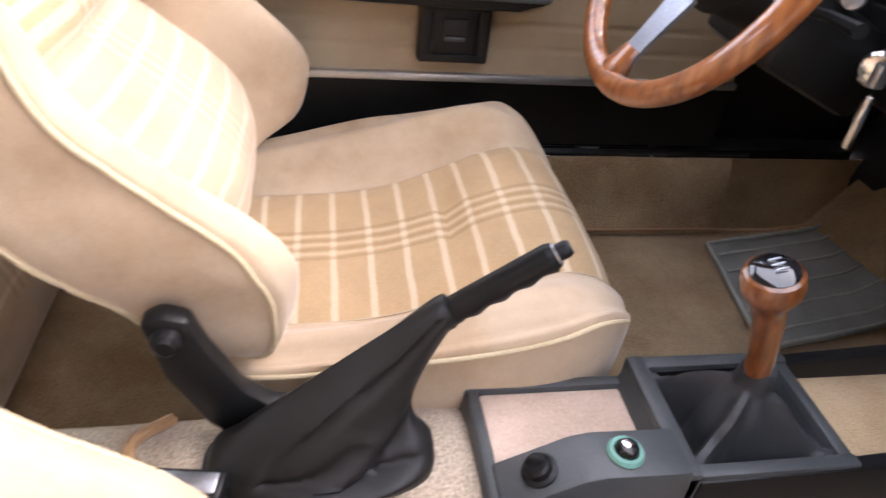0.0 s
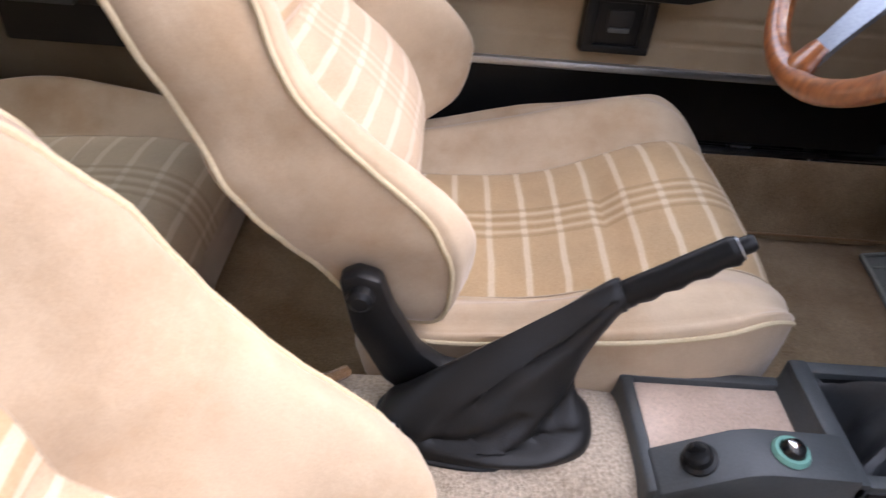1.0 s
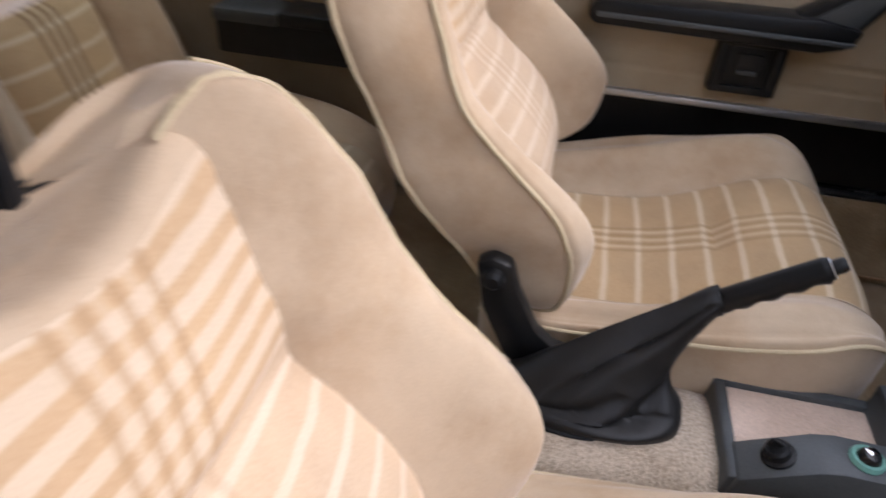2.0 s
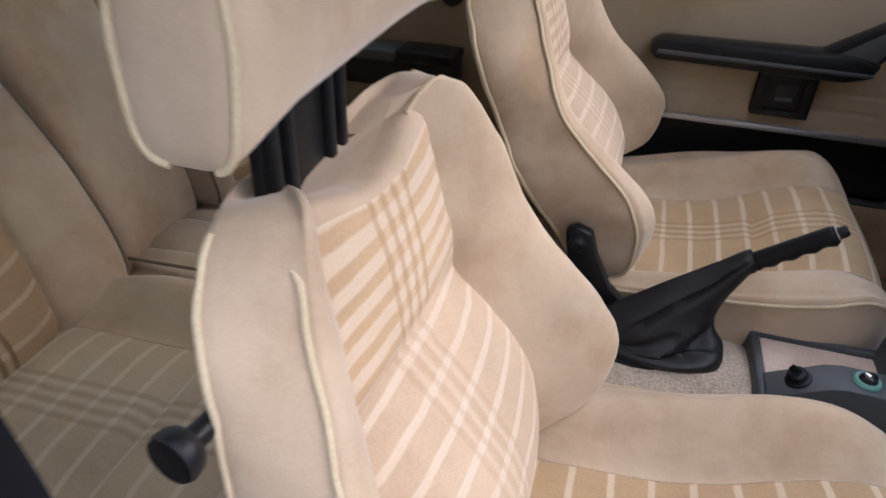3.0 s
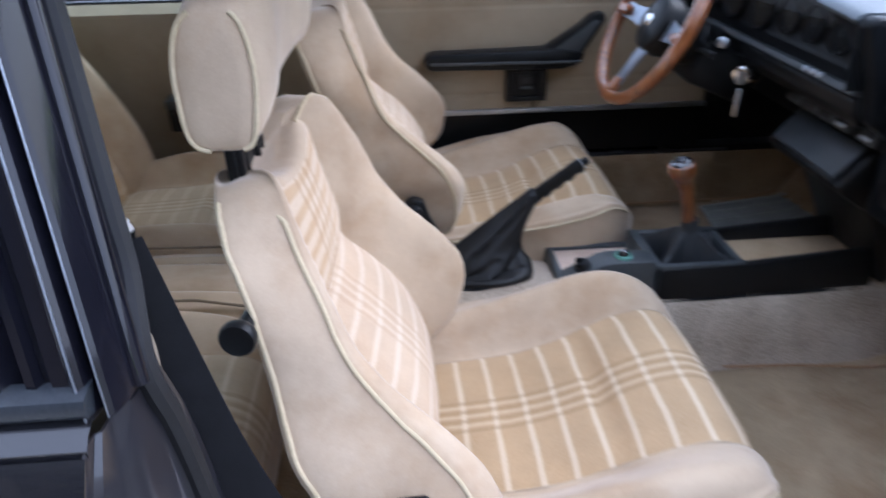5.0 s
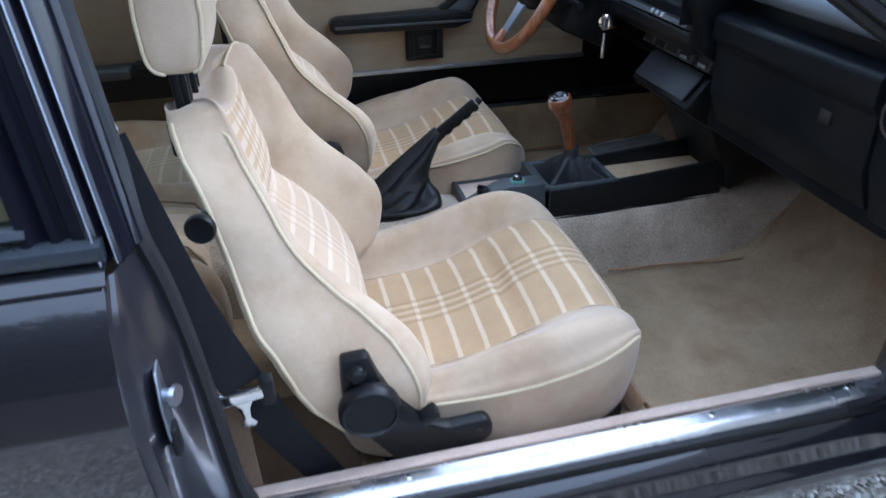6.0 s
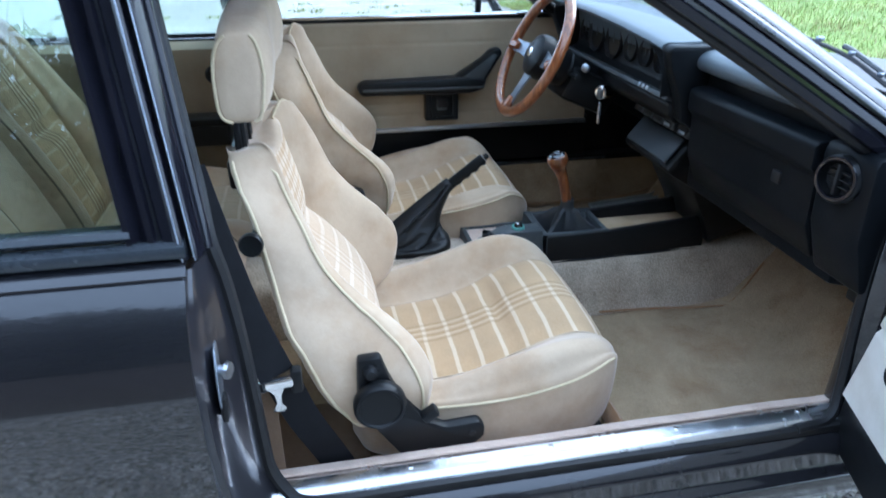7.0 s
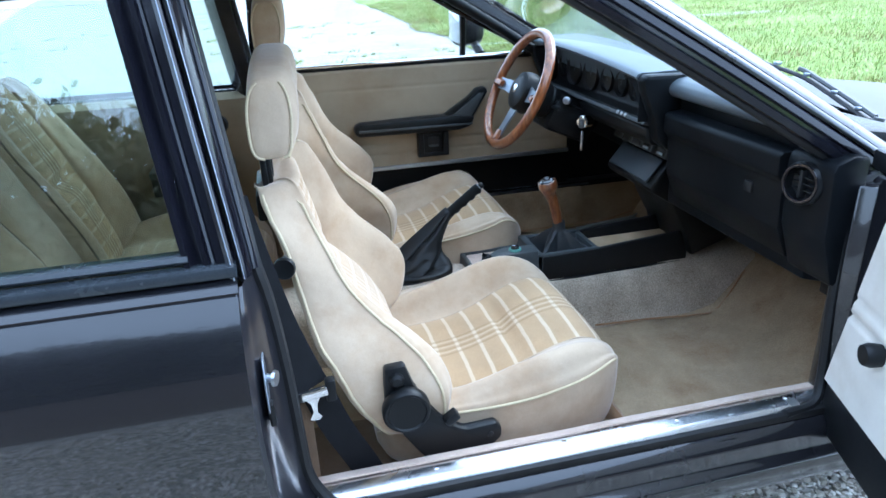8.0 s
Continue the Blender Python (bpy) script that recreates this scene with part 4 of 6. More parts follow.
# ---- upholstery ----
def bucket_back(parent, rows, at, panel=(0.12, 0.86), crease=0.5, plain=False, n=44, cloth=None):
    """A bucket backrest from a table of front point, rear point, half width, panel depth and panel half width."""
    dx, yc, dz = at
    c = smoothed(spline(rows, n), 2)
    shell, pad = [], []
    pipes = {"front": [], "rear": []}
    length = 0.0
    lengths = []
    prev = None
    for i in range(n):
        fx, fz, rx, rz, hw, pd, ph = c[i]
        s = i / (n - 1)
        thick = math.hypot(fx - rx, fz - rz)

        def at_point(y, d):
            x, z = rx + (fx - rx) * d, rz + (fz - rz) * d
            x += 0.0028 * noise.noise((x * 13, y * 13 + yc * 5, z * 13)) + (0.004 * noise.noise((y * 38, z * 60, yc)) if s > 0.86 else 0)
            return (x + dx, y + yc, z + dz)
        bw = hw - ph

        pf = ph + 0.88 * bw
        half = [(ph, pd - 0.05), (ph + 0.08 * (pf - ph), pd + 0.06), (ph + 0.36 * (pf - ph), 0.88), (ph + 0.70 * (pf - ph), 1.05), (pf - 0.002, 0.97), (pf + 0.45 * (hw - pf), 0.72), (hw, 0.42), (hw - 0.012, 0.12), (hw - 0.05, -0.03), (hw * 0.4, -0.07), (0, -0.07)]
        if plain:
            half = [(ph, 1.0), (ph + 0.3 * bw, 1.0), (ph + 0.6 * bw, 0.99), (ph + 0.82 * bw, 0.93), (ph + 0.96 * bw, 0.75), (hw, 0.45), (hw - 0.012, 0.14), (hw - 0.05, -0.03), (hw * 0.4, -0.07), (0, -0.07)]
        ctrl = half + [(-y, d) for y, d in half[-2::-1]]
        cur = spline(ctrl, 73)
        shell.append([at_point(y, d) for y, d in cur])
        groove = 0.028 / max(thick, 0.03) * math.exp(-((s - crease) / 0.024) ** 2)
        row = []
        for u in np.linspace(-1, 1, 17):
            bulge = (0.012 / max(thick, 0.03)) * (1 - u ** 4) * (2.0 * (1 - min(1, abs(s / crease - 0.55) / 0.55) ** 5) if s < crease else 0.8) - groove * (1 - u ** 8)
            row.append(at_point(u * ph, 1.0 if plain else pd - 0.05 + bulge))
        pad.append(row)
        mid = np.array(row[8])
        length += 0 if prev is None else float(np.linalg.norm(mid - prev))
        prev = mid
        lengths.append(length)
        pipes["front"].append((at_point(pf + 0.001, 0.97), at_point(-pf - 0.001, 0.97)))
        pipes["rear"].append((at_point(hw - 0.010, 0.12), at_point(0.010 - hw, 0.12)))
    v, f = loft(shell, False)
    # close bottom and top
    lo, hi = int(panel[0] * (n - 1)), int(panel[1] * (n - 1))
    off = len(v)
    for r in pad:
        v.extend(r)
    for i in range(n - 1):
        for j in range(16):
            if plain or not (lo <= i < hi):
                f.append((off + i * 17 + j, off + i * 17 + j + 1, off + (i + 1) * 17 + j + 1, off + (i + 1) * 17 + j))
    m = 73
    f.append(tuple(range(m)) + tuple(off + j for j in range(1, 16)))
    f.append(tuple((n - 1) * m + j for j in range(m)) + tuple(off + (n - 1) * 17 + j for j in range(1, 16)))
    back = mesh_part("backrest", v, f, VELOUR, parent, "cream velour backrest with side bolsters", angle=60)
    if not plain:
        cut = int(round(crease * (n - 1)))
        for a, b in ((lo, cut), (cut, hi)):
            uv = [(u * c[i][6], lengths[i]) for i in range(a, b + 1) for u in np.linspace(-1, 1, 17)]
            v, f = loft(pad[a:b + 1], False)
            mesh_part("striped_panel", v, f, cloth, back, "tan plaid velour centre panel", uv=uv, angle=70)
        for sgn in (1, -1):
            tube("seam", [(p[16] if sgn > 0 else p[0]) for p in pad[lo:hi + 1]], 0.0013, STITCH, back, n=6)
        for k in pipes:
            for side in (0, 1):
                tube("piping", [p[side] for p in pipes[k]], 0.0027, SEAM, back, "dark piping cord")
    return back


def sports_back(parent, at, lean=0.04, twist=0.28, sway=0.05, flare=0.0, deep=0.0, n=60, low=0.05, high=0.83, crease=0.5):
    """A front seat's backrest: deep bolsters round a sunk upper panel and a swelling lumbar pad."""
    dx, yc, dz = at
    c = spline(np.array(SEAT_BACK, float).reshape(len(SEAT_BACK), -1), n).reshape(n, 4, 3)

    def put(x, z, y):
        k = 0.0022 * noise.noise((x * 13, y * 13 + yc * 5, z * 13)) + 0.0012 * noise.noise((x * 40, y * 40 + yc * 5, z * 40))
        up = min(1.0, max(0.0, (z - 0.5) / 0.28)) - 0.3
        y += flare * min(0.0, y) / 0.25 * min(1.0, max(0.0, (z - 0.52) / 0.2))
        z -= 0.038 * math.exp(-(y / 0.082) ** 2) * min(1.0, max(0.0, (z - 0.79) / 0.085)) ** 1.5
        return (x + dx + k + twist * y * max(0.0, z - 0.47), y + yc + k + sway * up, z + dz + lean * y)
    shell, pad, lengths = [], [], []
    pipes = [[], [], [], []]
    length, prev = 0.0, None
    for i in range(n):
        s = i / (n - 1)
        seam, crest, pipe, rear = c[i]
        rear = rear - (deep * float(np.interp(rear[1], (0.5, 0.65, 0.8), (-0.6, 0.0, 1.0))), 0, 0)
        wall = seam + (crest - seam) * (0.30, 0.30, 0.22)
        face = seam + (crest - seam) * (0.76, 0.76, 0.62)
        over = crest + (pipe - crest) * (0.40, 0.40, 0.62) + (0.002, 0.001, 0)
        flat = (pipe + rear) / 2 + (0, 0, 0.004)
        half = [seam, wall, face, crest, over, pipe, flat, rear, rear + (-0.012, 0.002, -0.03), rear * (1, 1, 0.45) + (-0.020, 0.004, 0), rear * (1, 1, 0) + (-0.022, 0.004, 0)]
        ctrl = half + [q * (1, 1, -1) for q in half[-2::-1]]
        shell.append([put(*q) for q in spline(np.array(ctrl), 81)])
        if s < crease:
            swell = 0.024 * (1 - abs(2 * s / crease - 1.15) ** 4 if s / crease > 0.08 else 0.3)
        else:
            swell = 0.014 * min(1, 0.35 + (1 - s) / 0.15)
        swell = max(0.0, swell) - 0.010 * math.exp(-((s - crease) / 0.016) ** 2)
        row = []
        for u in np.linspace(-1, 1, 21):
            k = swell * (1 - abs(u) ** 3)
            row.append(put(seam[0] - 0.003 * (1 - u ** 8) + k, seam[1] + 0.35 * k, u * seam[2]))
        pad.append(row)
        mid = np.array(row[10])
        length += 0 if prev is None else float(np.linalg.norm(mid - prev))
        prev = mid
        lengths.append(length)
        for k, (q, w) in enumerate(((pipe, 1), (pipe, -1), (rear, 1), (rear, -1))):
            pipes[k].append(put(q[0] + 0.001, q[1], w * (q[2] + 0.001)))
    # the cords run over the shoulders and end where the seams begin
    pipes[0] = pipes[0][:-7] + [put(*q) for q in ((-0.103, 0.887, 0.130), (-0.109, 0.890, 0.115), (-0.116, 0.884, 0.099), (-0.121, 0.874, 0.086))]
    pipes[1] = pipes[1][:-13] + [put(*q) for q in ((-0.090, 0.853, -0.164), (-0.097, 0.856, -0.157), (-0.104, 0.852, -0.150))]
    m, w = 81, 21
    v, f = loft(shell, False)
    lo, hi = int(low * (n - 1)), int(high * (n - 1))
    off = len(v)
    for r in pad:
        v.extend(r)
    for i in range(n - 1):
        if not lo <= i < hi:
            f += [(off + i * w + j, off + i * w + j + 1, off + (i + 1) * w + j + 1, off + (i + 1) * w + j) for j in range(w - 1)]
    f.append(tuple(range(m)) + tuple(off + j for j in range(1, w - 1)))
    f.append(tuple((n - 1) * m + j for j in range(m)) + tuple(off + (n - 1) * w + j for j in range(1, w - 1)))
    back = mesh_part("backrest", v, f, VELOUR, parent, "cream velour backrest with deep side bolsters", angle=60)
    cut = int(round(crease * (n - 1)))
    for a, b, mat, label in ((lo, cut, PLAID_LUMBAR, "plaid velour lumbar pad"), (cut, hi, PLAID_BACK, "plaid velour upper panel")):
        uv = [(u * c[i][0][2], lengths[i]) for i in range(a, b + 1) for u in np.linspace(-1, 1, w)]
        v, f = loft(pad[a:b + 1], False)
        mesh_part("striped_panel", v, f, mat, back, label, uv=uv, angle=70)
    for j in (0, w - 1):
        tube("seam", [r[j] for r in pad[lo:hi - 3]], 0.0007, STITCH, back, n=6)
    for k, path in enumerate(pipes):
        tube("piping", path[1:] if k < 2 else path[:-9], 0.0029, PIPING, back, "yellowed piping cord")
    return back


def bucket_cushion(parent, rows, at, ph=0.147, fold=0.335, plain=False, pipe=True, n=46, name="cushion", cloth=PLAID):
    """A bucket cushion from a table of x, half width, bottom, piping, crest and seat heights."""
    dx, yc, dz = at
    r = np.array(rows, float)
    k = np.linspace(0, 1, n)
    xs = r[0, 0] + (r[-1, 0] - r[0, 0]) * (0.5 * k + 0.5 * (0.5 - 0.5 * np.cos(math.pi * k)))
    step = spline(r, 400)
    order = np.argsort(step[:, 0])
    cols = [np.interp(xs, step[order, 0], step[order, i]) for i in range(1, 6)]
    shell, pad, pipe_l, pipe_r, lengths = [], [], [], [], []
    length, prev = 0.0, None
    for i, x in enumerate(xs):
        hw, zb, zp, zc, zs = [c[i] for c in cols]
        p = min(float(np.interp(x, [0.1, 0.3, 0.47], [ph, ph * 1.02, ph * 1.08])) if x > 0 else ph, hw * 0.68)
        half = [(p, zs - 0.004), (p + 0.016, zs + 0.003), (p + 0.55 * (hw - p), zc - 0.001), (p + 0.78 * (hw - p), zc - 0.006), (hw - 0.012, zp + 0.45 * (zc - zp)), (hw, zp), (hw - 0.002, 0.5 * zp + 0.5 * zb), (hw - 0.02, zb + 0.01), (hw * 0.7, zb), (0, zb)]
        ctrl = half + [(-y, z) for y, z in half[-2::-1]]
        cur = spline(ctrl, 73)
        shell.append([(x + dx, y + yc + 0.0025 * noise.noise((x * 12, y * 12, z * 12 + yc)), z + dz + 0.0025 * noise.noise((x * 12, y * 12 + 4, yc))) for y, z in cur])
        g = 0.012 * math.exp(-((x - fold) / 0.011) ** 2)
        row = [(x + dx, u * p + yc, zs - 0.004 + dz + (0.012 - g) * (1 - u ** 4) + 0.0015 * noise.noise((x * 25, u * 3, yc))) for u in np.linspace(-1, 1, 17)]
        pad.append(row)
        mid = np.array(row[8])
        length += 0 if prev is None else float(np.linalg.norm(mid - prev))
        prev = mid
        lengths.append(length)
        pipe_l.append((x + dx, yc + hw + 0.002, zp + dz))
        pipe_r.append((x + dx, yc - hw - 0.002, zp + dz))
    v, f = loft(shell, False)
    off = len(v)
    m = 73
    for q in pad:
        v.extend(q)
    if plain:
        f += [(off + i * 17 + j, off + i * 17 + j + 1, off + (i + 1) * 17 + j + 1, off + (i + 1) * 17 + j) for i in range(n - 1) for j in range(16)]
    f.append(tuple(range(m)) + tuple(off + j for j in range(1, 16)))
    f.append(tuple((n - 1) * m + j for j in range(m)) + tuple(off + (n - 1) * 17 + j for j in range(1, 16)))
    cushion = mesh_part(name, v, f, VELOUR, parent, "cream velour cushion with raised sides", angle=60)
    if not plain:
        uv = [(pad[i][8 + int(round(8 * u))][1] - yc, lengths[i]) for i in range(n) for u in np.linspace(-1, 1, 17)]
        v, f = loft(pad, False)
        mesh_part("striped_panel", v, f, cloth, cushion, "tan plaid velour centre panel", uv=uv, angle=70)
        for j in (0, 16):
            tube("seam", [q[j] for q in pad], 0.0013, STITCH, cushion, n=6)
    if pipe:
        last = int(np.searchsorted(xs, 0.508))
        for path in (pipe_l[:last], pipe_r[:last]):
            tube("piping", path, 0.0030, PIPING, cushion, "yellowed piping cord")
    return cushion


def headrest(parent, at, posts=(-0.078, 0.062), lean=0.0, twist=0.0):
    """Deep pad, arched over its width; each end is a smaller flat panel with piping down both edges."""
    dx, yc, dz = at
    half_list = [(0.1785, 0.30, 0.55, 0.72), (0.178, 0.50, 0.86, 0.93), (0.175, 0.62, 0.98, 0.985), (0.166, 0.78, 1.0, 1.0), (0.148, 0.91, 1.0, 1.0), (0.115, 0.985, 1.0, 1.0), (0.07, 1.0, 1.0, 1.0), (0.03, 1.0, 1.0, 1.0)]
    spans = [(-y, a, b, c) for y, a, b, c in half_list] + [(0.0, 1.0, 1.0, 1.0)] + half_list[::-1]
    rings, ends = [], []
    for y, kf, kr, kz in spans:
        a = abs(y) / 0.178
        top = 1.100 - 0.020 * a ** 3
        mid, half = (top + 0.948) / 2, (top - 0.948) / 2
        ring = []
        for t in np.linspace(0, 2 * math.pi, 56, endpoint=False):
            co, si = math.cos(t), math.sin(t)
            cx, cz = math.copysign(abs(co) ** (0.42 + 0.2 * a ** 4 * (si > 0)), co), math.copysign(abs(si) ** (0.36 if si < 0 else 0.62 + 0.25 * a ** 4), si)
            reach = (0.047 * kf - 0.020 * (1 - min(1.0, a / 0.72) ** 2) * (0.4 + 0.6 * max(0, 1 - abs(cz + 0.2))) if cx > 0 else 0.044 * kr) - (0.008 * max(0, -cz) if cx > 0 else 0.004 * max(0, cz))
            ring.append((dx - 0.122 + twist * y + reach * cx, yc + y, dz + mid + kz * cz * half + lean * y + 0.030 * max(0, cx) * max(0, -cz) * (1 - a ** 6)))
        rings.append(ring)
        if abs(abs(y) - 0.175) < 1e-6:
            ends.append((ring, math.copysign(1, y)))
    v, f = loft(rings)
    pad = mesh_part("headrest", v, f, VELOUR, parent, "thick cream velour headrest", angle=60)
    for e, side in ends:
        grown = [np.array(p) + (0, side * 0.002, 0) for p in e]
        for lo, hi in ((43, 68), (17, 41)):
            tube("piping", [grown[q % 56] for q in range(lo, hi)], 0.0024, PIPING, pad, "yellowed piping cord")
    lo, hi = posts
    plate = block("headrest_mount", (dx - 0.166, yc + lo, dz + 0.79), (dx - 0.154, yc + hi, dz + 0.97), BLACK, pad, "black plastic headrest mount", 0.003)
    for y in (lo + 0.010, lo + 0.034, hi - 0.034, hi - 0.010):
        block("mount_rib", (dx - 0.158, yc + y - 0.006, dz + 0.79), (dx - 0.146, yc + y + 0.006, dz + 0.965), BLACK, plate, "", 0.003)
    block("post_guide", (dx - 0.182, yc + lo - 0.014, dz + 0.80), (dx - 0.148, yc + hi + 0.030, dz + 0.852), BLACK, parent, "black post guide", 0.006)


CUSHION = [
    (0.00, 0.20, 0.31, 0.36, 0.395, 0.385), (0.03, 0.245, 0.29, 0.405, 0.425, 0.392), (0.12, 0.268, 0.285, 0.426, 0.442, 0.396),
    (0.22, 0.277, 0.285, 0.430, 0.462, 0.405), (0.30, 0.280, 0.285, 0.436, 0.486, 0.428), (0.36, 0.280, 0.285, 0.446, 0.503, 0.455),
    (0.41, 0.277, 0.286, 0.457, 0.511, 0.474), (0.45, 0.269, 0.288, 0.468, 0.507, 0.481), (0.48, 0.255, 0.292, 0.472, 0.495, 0.477),
    (0.505, 0.235, 0.298, 0.462, 0.475, 0.464), (0.525, 0.208, 0.308, 0.438, 0.448, 0.440), (0.54, 0.176, 0.322, 0.408, 0.416, 0.410),
    (0.55, 0.140, 0.342, 0.376, 0.384, 0.380)]
# backrest rows from the bottom up: x, height and half width of the panel seam, the bolster's crest, its front piping and its rear edge
SEAT_BACK = [
    ((0.050, 0.400, 0.165), (0.064, 0.408, 0.220), (0.060, 0.400, 0.250), (0.015, 0.415, 0.252)),
    ((0.057, 0.435, 0.172), (0.119, 0.437, 0.236), (0.103, 0.425, 0.272), (-0.003, 0.440, 0.274)),
    ((0.049, 0.490, 0.176), (0.137, 0.501, 0.244), (0.113, 0.485, 0.284), (-0.030, 0.490, 0.288)),
    ((0.034, 0.530, 0.175), (0.130, 0.545, 0.243), (0.108, 0.530, 0.285), (-0.050, 0.535, 0.293)),
    ((0.000, 0.578, 0.169), (0.102, 0.585, 0.232), (0.086, 0.578, 0.268), (-0.068, 0.585, 0.291)),
    ((-0.044, 0.622, 0.160), (0.058, 0.629, 0.225), (0.048, 0.622, 0.255), (-0.086, 0.630, 0.280)),
    ((-0.074, 0.655, 0.150), (0.016, 0.669, 0.216), (0.010, 0.662, 0.242), (-0.098, 0.672, 0.258)),
    ((-0.076, 0.700, 0.134), (-0.016, 0.709, 0.208), (-0.020, 0.702, 0.232), (-0.105, 0.712, 0.244)),
    ((-0.088, 0.755, 0.122), (-0.039, 0.759, 0.192), (-0.043, 0.752, 0.214), (-0.111, 0.762, 0.240)),
    ((-0.101, 0.803, 0.116), (-0.059, 0.809, 0.173), (-0.063, 0.802, 0.193), (-0.120, 0.808, 0.232)),
    ((-0.108, 0.835, 0.112), (-0.077, 0.850, 0.152), (-0.081, 0.843, 0.170), (-0.138, 0.848, 0.200)),
    ((-0.113, 0.858, 0.105), (-0.089, 0.879, 0.132), (-0.092, 0.872, 0.150), (-0.149, 0.872, 0.165)),
    ((-0.124, 0.870, 0.095), (-0.108, 0.890, 0.113), (-0.108, 0.884, 0.125), (-0.156, 0.880, 0.135)),
    ((-0.140, 0.868, 0.080), (-0.136, 0.884, 0.088), (-0.134, 0.883, 0.096), (-0.160, 0.872, 0.105))]
REAR_BACK = [
    (-0.66, 0.40, -0.74, 0.40, 0.235, 0.70, 0.12), (-0.63, 0.46, -0.76, 0.45, 0.250, 0.62, 0.125), (-0.65, 0.56, -0.80, 0.55, 0.255, 0.62, 0.13),
    (-0.70, 0.68, -0.84, 0.67, 0.250, 0.68, 0.13), (-0.765, 0.80, -0.88, 0.80, 0.240, 0.75, 0.12), (-0.82, 0.90, -0.92, 0.90, 0.225, 0.82, 0.115),
    (-0.85, 0.955, -0.94, 0.95, 0.200, 0.85, 0.105), (-0.875, 0.98, -0.93, 0.975, 0.160, 0.80, 0.09)]
REAR_CUSHION = [
    (-0.68, 0.21, 0.30, 0.40, 0.45, 0.42), (-0.64, 0.235, 0.29, 0.42, 0.475, 0.43), (-0.52, 0.250, 0.27, 0.42, 0.495, 0.435), (-0.40, 0.250, 0.26, 0.42, 0.490, 0.445),
    (-0.30, 0.248, 0.26, 0.42, 0.470, 0.450), (-0.24, 0.24, 0.262, 0.40, 0.445, 0.435), (-0.21, 0.225, 0.27, 0.37, 0.41, 0.40), (-0.20, 0.20, 0.29, 0.34, 0.36, 0.355)]


def front_seat(dx, yc, dz, head, label, passenger):
    seat = thing("front_seat", label, "seat", (0.25 + dx, yc, 0.215), group="front seats")
    rows = CUSHION if passenger else [(x, hw, zb, min(zp + 0.028, zc - 0.008), zc, zs) for x, hw, zb, zp, zc, zs in CUSHION]
    bucket_cushion(seat, rows, (dx - 0.008 if passenger else dx + 0.012, yc, dz))
    if passenger:
        sports_back(seat, (dx, yc, dz))
    else:
        sports_back(seat, (0.036, yc, 0.055), lean=0.02, twist=0.12, sway=-0.06, flare=0.05, deep=0.03)
    headrest(seat, (dx, yc + 0.004, head) if passenger else (dx - 0.022, yc, head), lean=0.05 if passenger else 0.0, twist=0.035 if passenger else 0.02)
    for s in (-0.17, 0.17):
        block("seat_rail", (0.06 + dx, yc + s - 0.016, 0.212), (0.52 + dx, yc + s + 0.016, 0.245), BLACK, seat, "black sliding rail")
    block("seat_frame", (0.05 + dx, yc - 0.20, 0.243), (0.50 + dx, yc + 0.20, 0.292 + dz), BLACK, seat, "black seat frame", 0.01)
    # hinge arm on the side towards -y
    y0 = yc - 0.302
    px, pz = (0.025, 0.557) if passenger else (0.062, 0.556)
    if passenger:
        arm = [(px - 0.022, pz + 0.022), (px + 0.016, pz + 0.024), (px + 0.030, pz - 0.02), (px + 0.05, pz - 0.06), (px + 0.09, pz - 0.12), (px + 0.125, pz - 0.140), (px + 0.185, pz - 0.137), (px + 0.196, pz - 0.150), (px + 0.196, pz - 0.172), (px + 0.180, pz - 0.187), (px + 0.09, pz - 0.205), (px + 0.05, pz - 0.200), (px + 0.005, pz - 0.13), (px - 0.026, pz - 0.06)]
    else:
        arm = [(px - 0.024, pz + 0.016), (px - 0.006, pz + 0.026), (px + 0.018, pz + 0.018), (px + 0.030, pz - 0.02), (px + 0.058, pz - 0.075), (px + 0.085, pz - 0.098), (px + 0.15, pz - 0.112), (px + 0.15, pz - 0.150), (px + 0.05, pz - 0.150), (px + 0.02, pz - 0.12), (px - 0.012, pz - 0.05)]
    plate = prism("hinge_arm", arm, "y", y0 - 0.012, y0 + 0.012, BLACK, seat, "black plastic hinge arm", 0.006)
    turned("pivot_bolt", [(0.0, 0.014), (0.008, 0.014), (0.010, 0.012), (0.013, 0.010), (0.014, 0.0)], (px - 0.002, y0 - 0.011, pz), (0, -1, 0), BLACK, plate, n=16)
    if passenger:
        kx, kz = px + 0.010, pz - 0.058
        turned("recline_knob", [(0.030, 0.0), (0.041, 0.002), (0.044, 0.008), (0.044, 0.022), (0.040, 0.028), (0.036, 0.029), (0.034, 0.026), (0.0, 0.026)], (kx, y0 - 0.012, kz), (0, -1, 0), BLACK, plate, "round black recliner knob", 36)
        block("release_lever", (px + 0.082, y0 - 0.02, pz - 0.115), (px + 0.112, y0 + 0.004, pz - 0.098), BLACK, plate, "small release lever", 0.004, Matrix.Rotation(radians(-35), 3, "Y"))
        turned("lever_screw", [(0.0, 0.004), (0.006, 0.003), (0.007, 0.0)], (px + 0.172, y0 - 0.011, pz - 0.160), (0, -1, 0), RUBBER, plate, n=14)
        knob = turned("tilt_knob", [(0.009, -0.04), (0.009, 0.0), (0.016, 0.003), (0.019, 0.008), (0.0198, 0.016), (0.018, 0.020), (0.014, 0.0185), (0.0, 0.018)], (-0.142 + dx, yc - 0.220, 0.763), (-0.15, -1, 0.05), BLACK, seat, "black tilt release knob")
    return seat


